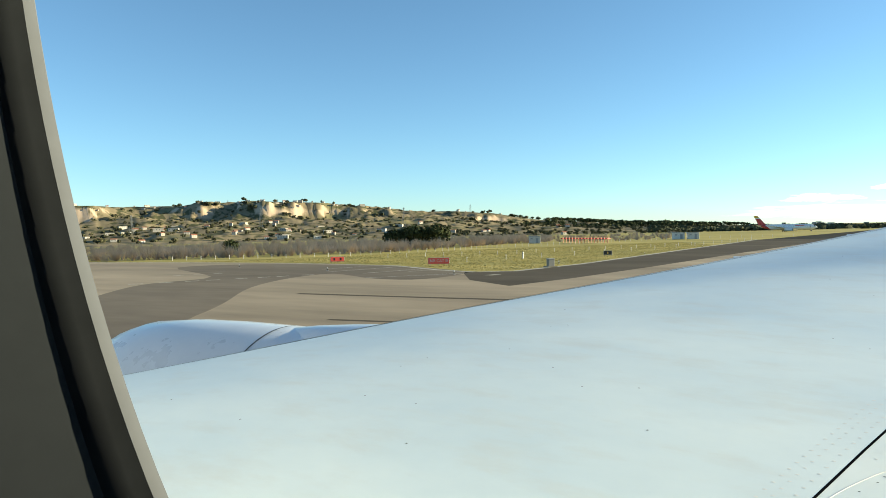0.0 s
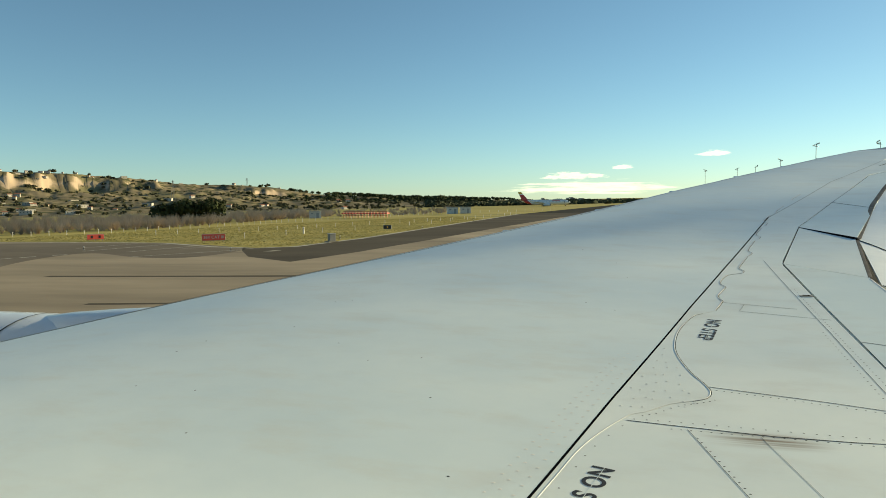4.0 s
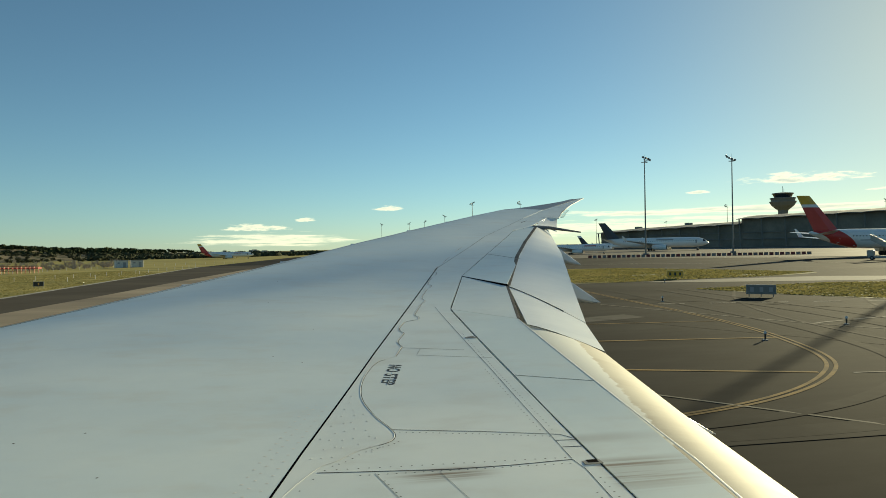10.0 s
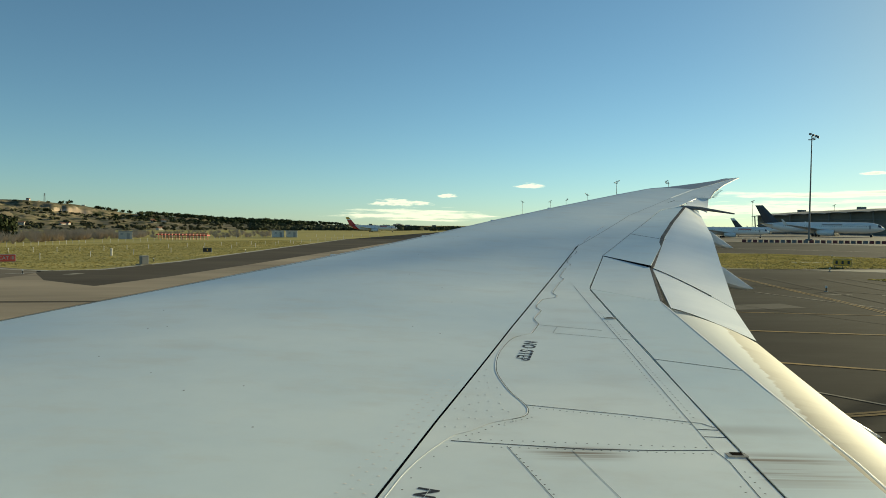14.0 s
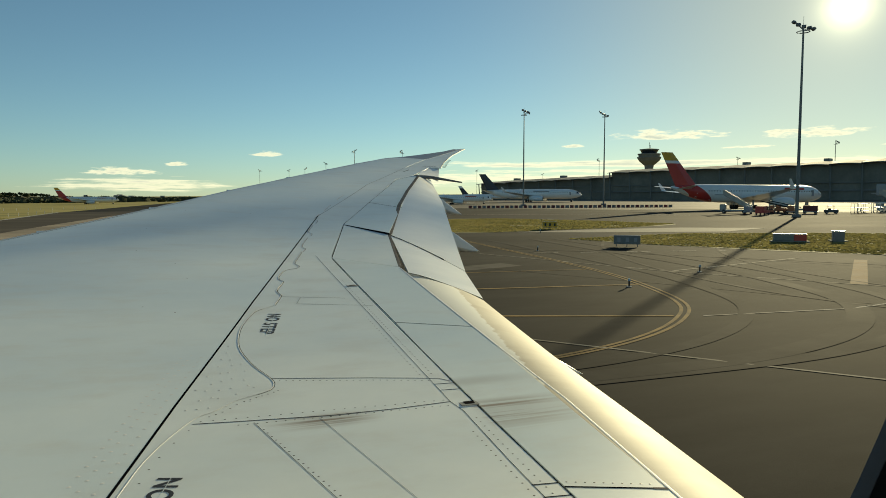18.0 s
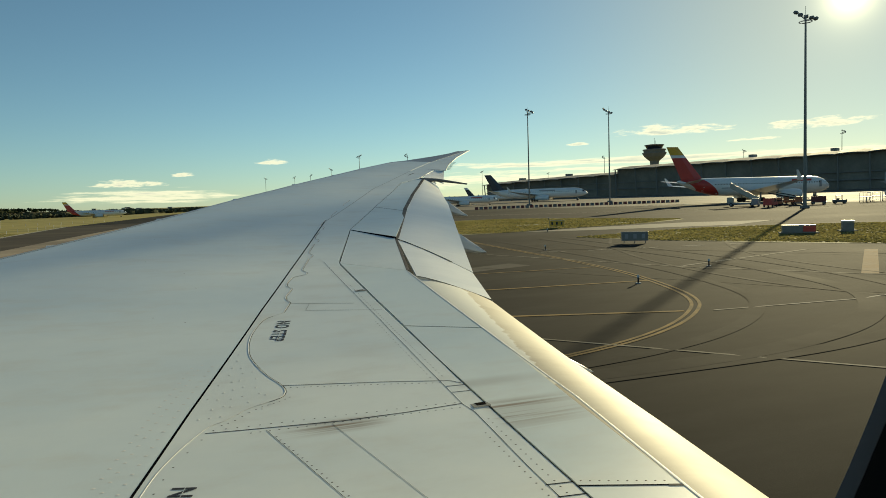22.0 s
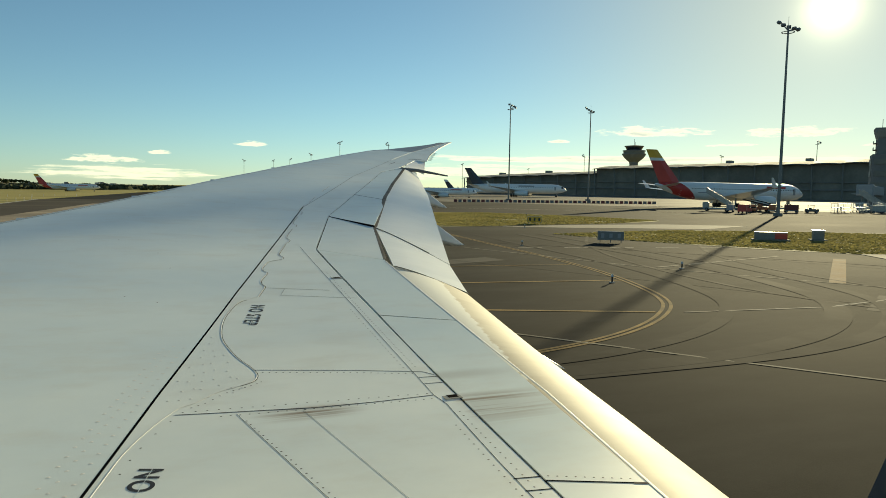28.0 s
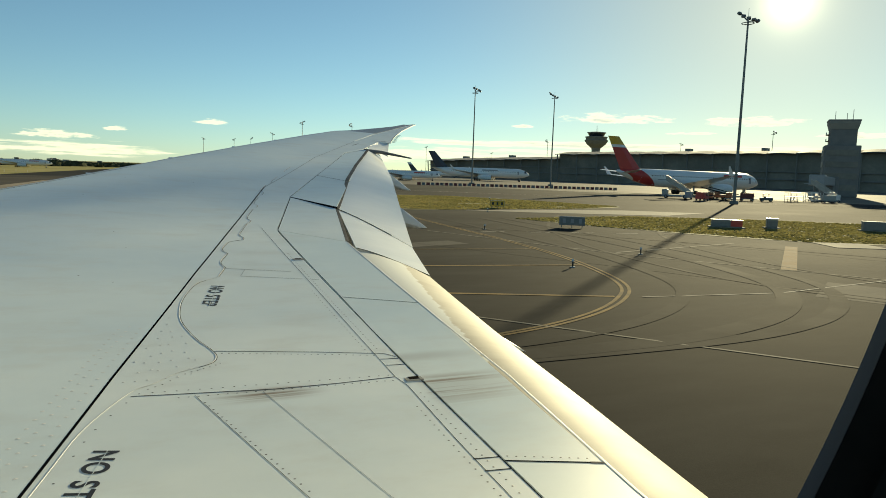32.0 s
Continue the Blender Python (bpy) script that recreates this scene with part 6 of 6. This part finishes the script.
def tree(x, y, h, w, material, label, n=950, name="tree"):
    """A single tree or bush: trunk, limbs and a crown of many leaf clumps."""
    t = tagged(empty(name, (x, y, gz(x, y))), label, name)
    part("trunk", tube([(0, 0, -0.2), (0.1, 0, h * 0.3), (0, 0.1, h * 0.6)], 0.06 * h, 8, 0.025 * h), M_BARE, t)
    for i in range(5):
        a = math.tau * i / 5
        part("limb", tube([(0, 0, h * 0.25), (w * 0.22 * math.cos(a), w * 0.22 * math.sin(a), h * 0.55)], 0.022 * h, 6, 0.008 * h), M_BARE, t)
    rs = np.random.RandomState(int(abs(x * 10)))
    bm = bmesh.new()
    for i in range(n):
        lob = rs.randint(6)
        a = math.tau * lob / 6
        c = Vector((0.5 * w * 0.5 * math.cos(a), 0.5 * w * 0.5 * math.sin(a), h * (0.5 + 0.08 * (lob % 3))))
        d = Vector(rs.normal(0, 1, 3)).normalized()
        p = c + Vector((d.x * w * 0.28, d.y * w * 0.28, d.z * h * 0.38)) * (0.6 + 0.4 * rs.rand())
        p.z = max(p.z, 0.15)
        u = Vector(rs.normal(0, 1, 3)).normalized()
        v = u.cross(d).normalized()
        s = w * (0.025 + 0.025 * rs.rand())
        bm.faces.new([bm.verts.new(p + u * s * p_ + v * s * q_) for p_, q_ in ((-1, -0.7), (1, -0.6), (0.8, 0.9), (-0.7, 0.8))])
    part("crown", bm, material, t)
    return t


tree(-140, 199, 8.0, 11, M_PINE, "large dark-green rounded bush beyond the grass", name="bush")
tree(-133, 203, 8.4, 10, M_PINE, "dark-green rounded bush beyond the grass", name="bush")
tree(-145.5, 195, 6.6, 9, M_PINE, "smaller dark-green bush beyond the grass", name="bush")
tree(-155, 131, 4.6, 5, M_PINE, "dark-green round tree beyond the taxi area")
tree(-148, 216, 4.0, 6, M_OLIVE, "small olive-green tree beyond the grass")

# houses under and on the hills
M_PLASTER = mat("pale_plaster", (0.50, 0.46, 0.40), 0.85, var=0.15, scale=0.3, rnd=0.25)
M_TILE = mat("terracotta_roof", (0.30, 0.115, 0.065), 0.85, var=0.3, scale=0.5, rnd=0.2)


def house(w, d, h, flat, label):
    v = tagged(empty("house"), label, "house", group="far houses")
    part("wall", boxm(-w / 2, -d / 2, -2, w / 2, d / 2, h), M_PLASTER, v)
    if flat:
        part("roof", boxm(-w / 2 - 0.3, -d / 2 - 0.3, h, w / 2 + 0.3, d / 2 + 0.3, h + 0.5), M_PLASTER, v)
    else:
        part("roof", loft([[(x, -d / 2 - 0.4, h), (x, d / 2 + 0.4, h), (x, 0, h + d * 0.22)] for x in (-w / 2 - 0.4, w / 2 + 0.4)]), M_TILE, v)
    n = max(2, int(w / 4))
    for i in range(n):
        x = -w / 2 + w * (i + 0.5) / n
        part("window", boxm(x - 0.5, -d / 2 - 0.06, h * 0.45, x + 0.5, -d / 2 + 0.02, h * 0.45 + 1.2), M_GLASS, v)
    return v


kinds = [house(9, 6.5, 3.6, False, "pale plaster house with terracotta roof below the hills"), house(17, 8, 3.6, True, "long white flat-roofed building below the hills"), house(6.5, 5.5, 4.2, False, "small pale house with terracotta roof below the hills")]
for i in range(110):
    yaw = rnd.uniform(34, 64) if i % 3 else rnd.uniform(20, 62)
    r, k = rnd.uniform(620, 950), 0.75
    if i >= 66:
        yaw = rnd.uniform(44, 64) if i % 4 else rnd.uniform(28, 50)
        r, k = crest_r(yaw) - rnd.uniform(-5, 25), rnd.uniform(0.4, 0.8)
    x, y = polar(yaw, r)
    m = pose(x, y, surf_z(yaw, r), 0, 0, yaw + rnd.uniform(-40, 40)) @ Matrix.Diagonal((k, k, k * rnd.uniform(0.9, 1.25), 1))
    if i < 3:
        kinds[i].matrix_basis = m
    else:
        copy_thing(kinds[i % 3], m)
for yaw, r, h in ((47.5, 760, 24), (57, 700, 20), (36, 800, 22), (30.5, 1480, 16), (50, 1490, 18)):
    x, y = polar(yaw, r)
    v = tagged(empty("lattice_pylon", (x, y, surf_z(yaw, r))), "thin grey lattice pylon on the hillside", "pylon")
    for sx, sy in ((-1, -1), (1, -1), (1, 1), (-1, 1)):
        part("leg", tube([(sx * 1.6, sy * 1.6, -1), (sx * 0.3, sy * 0.3, h)], 0.18, 5), M_STEEL, v)
    for k in range(3):
        part("crossarm", tube([(-3.5 + k * 0.6, 0, h * (0.7 + 0.12 * k)), (3.5 - k * 0.6, 0, h * (0.7 + 0.12 * k))], 0.12, 5), M_STEEL, v)

# far buildings on the level horizon
for i in range(30):
    yaw, r = rnd.uniform(-16, 12), rnd.uniform(1150, 1450)
    x, y = polar(yaw, r)
    w, h = rnd.uniform(4, 11), rnd.uniform(1.2, 3.4)
    v = tagged(empty("far_building", (x, y, surf_z(yaw, r))), "pale block of flats far off on the horizon", "building", group="far blocks")
    part("wall", boxm(-w / 2, -6, -2, w / 2, 6, h), M_PLASTER, v)
    part("roof", boxm(-w / 2 - 0.3, -6.3, h, w / 2 + 0.3, 6.3, h + 0.8), M_BCONC, v)

# ---- runway-side things in the grass ----
for x, y, n in ((-115.9, 246, 1), (-72.5, 291, 1), (-67, 292, 1)):
    v = tagged(empty("equipment_hut"), "small white equipment hut with a door, standing in the grass", "hut")
    part("wall", boxm(-2.2, -1.5, 0, 2.2, 1.5, 2.7, bevel=0.05), M_BARW, v)
    part("roof", boxm(-2.4, -1.7, 2.7, 2.4, 1.7, 2.9), M_GREYP, v)
    part("door", boxm(0.4, -1.56, 0.1, 1.4, -1.48, 2.1), M_GREYP, v)
    part("vent", boxm(-1.6, -1.56, 1.6, -0.8, -1.48, 2.1), M_GREYP, v)
    v.matrix_basis = pose(x, y, gz(x, y), 0, 0, 26)
ant = tagged(empty("localizer_antenna"), "long orange-red antenna array on a lattice frame", "antenna")
for k in range(15):
    x = -10 + 20 * k / 14
    part("post", boxm(x - 0.1, -0.1, 0, x + 0.1, 0.1, 2.3), M_ORANGE, ant)
    part("element", boxm(x - 0.45, -0.9, 1.5, x + 0.45, 0.9, 1.9), M_RED, ant)
for z in (0.7, 1.45, 2.2):
    part("rail", boxm(-10.2, -0.12, z, 10.2, 0.12, z + 0.18), M_ORANGE, ant)
ant.matrix_basis = pose(-93, 240, gz(-93, 240), 0, 0, -16)
st = tagged(empty("approach_light"), "small white approach light stake in the grass", "light", group="approach light stakes")
part("stake", tube([(0, 0, 0), (0, 0, 0.8)], 0.055, 6), M_BARW, st)
part("lamp", tube([(0, 0, 0.8), (0, 0, 0.95)], 0.09, 8), M_BARW, st)
st.matrix_basis = pose(-150, 130, gz(-150, 130))
for run, n in ((((-144, 104), (-113, 126), (-104, 160), (-102, 192), (-92, 225), (-87, 257), (-75, 295), (-34, 328)), 80), (((-90, 118), (-72, 136), (-58, 169), (-44, 202), (-40, 260)), 26), (((-62, 104), (-50, 140), (-43, 190)), 9)):
    for i in range(n):
        p = edge_at(run, i / (n - 1))
        copy_thing(st, pose(p.x, p.y, gz(p.x, p.y)))
painted("edge_line", [(-420, 95.2), (-151, 93.2), (-126, 95.7), (-101, 96.2), (-83, 94.2), (-68, 91.2), (-53.8, 82.2), (-46, 79), (-41.4, 82), (-39.4, 100), (-39, 265)], 1.0, M_WPAINT, "pale painted edge line along the grass verge")
for k in range(8):
    u = k * 0.125 + (0.02 if k % 3 else 0.0)
    painted("dash", [(-75.8 + 10.7 * u, 48.6 + 21.5 * u), (-75.8 + 10.7 * (u + 0.07), 48.6 + 21.5 * (u + 0.07))], 0.55, M_WPAINT, "short white dash painted on asphalt")
for k in range(3):
    painted("dash", [(-85.8 + k * 1.1, 62 + k * 2.6), (-85.3 + k * 1.1, 63.3 + k * 2.6)], 0.5, M_WPAINT, "short white dash painted on asphalt")
for a, b in (((-74, 80), (-72, 90)), ((-68, 74.5), (-65, 90)), ((-56, 78), (-53.6, 83)), ((-60, 73), (-57.5, 86)), ((-53.7, 65.7), (-45.8, 76.5))):
    painted("shoulder_bar", [a, b], 0.3, M_WPAINT, "thin slanting white bar painted on asphalt")
painted("stop_bar", [(-40.8, 73.2), (-40.4, 75.2)], 1.2, M_FADED, "small pale painted panel at the taxi holding point")
M_SWATH = mat("old_grey_asphalt", (0.195, 0.164, 0.127), 0.93, var=0.3, scale=0.05, stretch=(0.5, 1.4, 1), col2=(0.135, 0.114, 0.09), spec=0.05)
# darker swath of old asphalt curving over the tan area
slab("asphalt_patch", spline([(-56, 30), (-68.5, 42.5), (-74.4, 50.7), (-77.6, 62.1), (-108, 79), (-103, 91.5), (-83.5, 92.4), (-64, 89.2), (-47.2, 78.6), (-45.1, 66), (-51.6, 65), (-64, 71.5), (-63.5, 63), (-56.7, 50.5), (-45.9, 38), (-40.4, 31), (-33, 20), (-42, 14), (-56, 30)], 4)[:-1], M_SWATH, 0.039, "broad darker swath of old asphalt across the taxi area", "pavement")
# long rubber marks on the tan taxi area
M_RUBBER = mat("rubber_mark", (0.034, 0.031, 0.026), 0.95, var=0.4, scale=0.4, col2=(0.075, 0.068, 0.056), spec=0.03)
for pts, w in ((((-46, 46.5), (-34, 47.3), (-20, 48.5)), 0.8), (((-30, 33), (-24, 34), (-14, 36)), 0.5), (((36, 12), (30, 30), (40, 60), (70, 96)), 0.35), (((44, 8), (38, 26), (46, 50), (80, 84)), 0.35), (((60, 10), (52, 30), (30, 62), (-20, 120)), 0.3)):
    painted("tyre_mark", spline(list(pts), 8), w, M_RUBBER if pts[0][0] > 0 else M_WORN, "dark curved rubber tyre mark on the pavement")


# grass blades, catching the low sun
def blade_material(name, a, b):
    m = mat(name, a, 0.8, var=0.3, scale=0.15, col2=b, spec=0.15)
    nt = m.node_tree
    bs = nt.nodes["Principled BSDF"]
    tr = nt.nodes.new("ShaderNodeBsdfTranslucent")
    nt.links.new(bs.inputs["Base Color"].links[0].from_socket, tr.inputs["Color"])
    mx = nt.nodes.new("ShaderNodeMixShader")
    mx.inputs[0].default_value = 0.45
    nt.links.new(bs.outputs[0], mx.inputs[1])
    nt.links.new(tr.outputs[0], mx.inputs[2])
    nt.links.new(mx.outputs[0], nt.nodes["Material Output"].inputs["Surface"])
    return m


M_BLADE = blade_material("grass_blade", (0.29, 0.25, 0.10), (0.185, 0.17, 0.065))


def inside(x, y, poly):
    c = False
    for (x0, y0), (x1, y1) in zip(poly, poly[1:] + poly[:1]):
        if (y0 > y) != (y1 > y) and x < (x1 - x0) * (y - y0) / (y1 - y0) + x0:
            c = not c
    return c


def tufts(name, poly, n, h, w, seed, label):
    r_ = random.Random(seed)
    x0, x1 = min(p[0] for p in poly), max(p[0] for p in poly)
    y0, y1 = min(p[1] for p in poly), max(p[1] for p in poly)
    vs_, fs_ = [], []
    while len(fs_) < n:
        x, y = r_.uniform(x0, x1), r_.uniform(y0, y1)
        if not inside(x, y, poly) or noise.noise(Vector((x * 0.12, y * 0.12, seed))) < -0.55 + r_.uniform(-0.2, 0.2):
            continue
        a, k = r_.uniform(0, math.tau), r_.uniform(0.5, 1.25)
        c, s = math.cos(a) * w * k, math.sin(a) * w * k
        z = gz(x, y) + 0.05
        b = len(vs_)
        lx, ly = r_.uniform(-0.1, 0.1), r_.uniform(-0.1, 0.1)
        vs_ += [(x - c, y - s, z), (x + c, y + s, z), (x + c * 0.6 + lx, y + s * 0.6 + ly, z + h * k), (x - c * 0.7 + lx, y - s * 0.7 + ly, z + h * k * 0.8)]
        fs_.append((b, b + 1, b + 2, b + 3))
    me_ = bpy.data.meshes.new(name)
    me_.from_pydata(vs_, [], fs_)
    me_.materials.append(M_BLADE)
    tagged(new(name, me_), label, "grass", kind="stuff")


tufts("grass_tufts", [(36, 118), (48, 138), (64, 136), (74, 118), (80, 98), (66, 91), (52, 90), (41, 88), (33, 92)], 26000, 0.08, 0.20, 1, "short yellow-green grass tufts on the island")
tufts("grass_tufts", [(43, 71.5), (46, 60), (56, 42), (74, 34), (96, 36), (92, 56), (76, 68), (62, 74)], 26000, 0.08, 0.20, 2, "short yellow-green grass tufts on the island")
tufts("grass_tufts", [(-126, 98), (-101, 98.5), (-83, 96.5), (-68, 93.5), (-53, 84.5), (-46, 81.5), (-41.5, 85), (-40, 110), (-40, 200), (-60, 240), (-100, 170), (-112, 126)], 26000, 0.07, 0.14, 3, "short yellow-green grass tufts beside the taxiway")
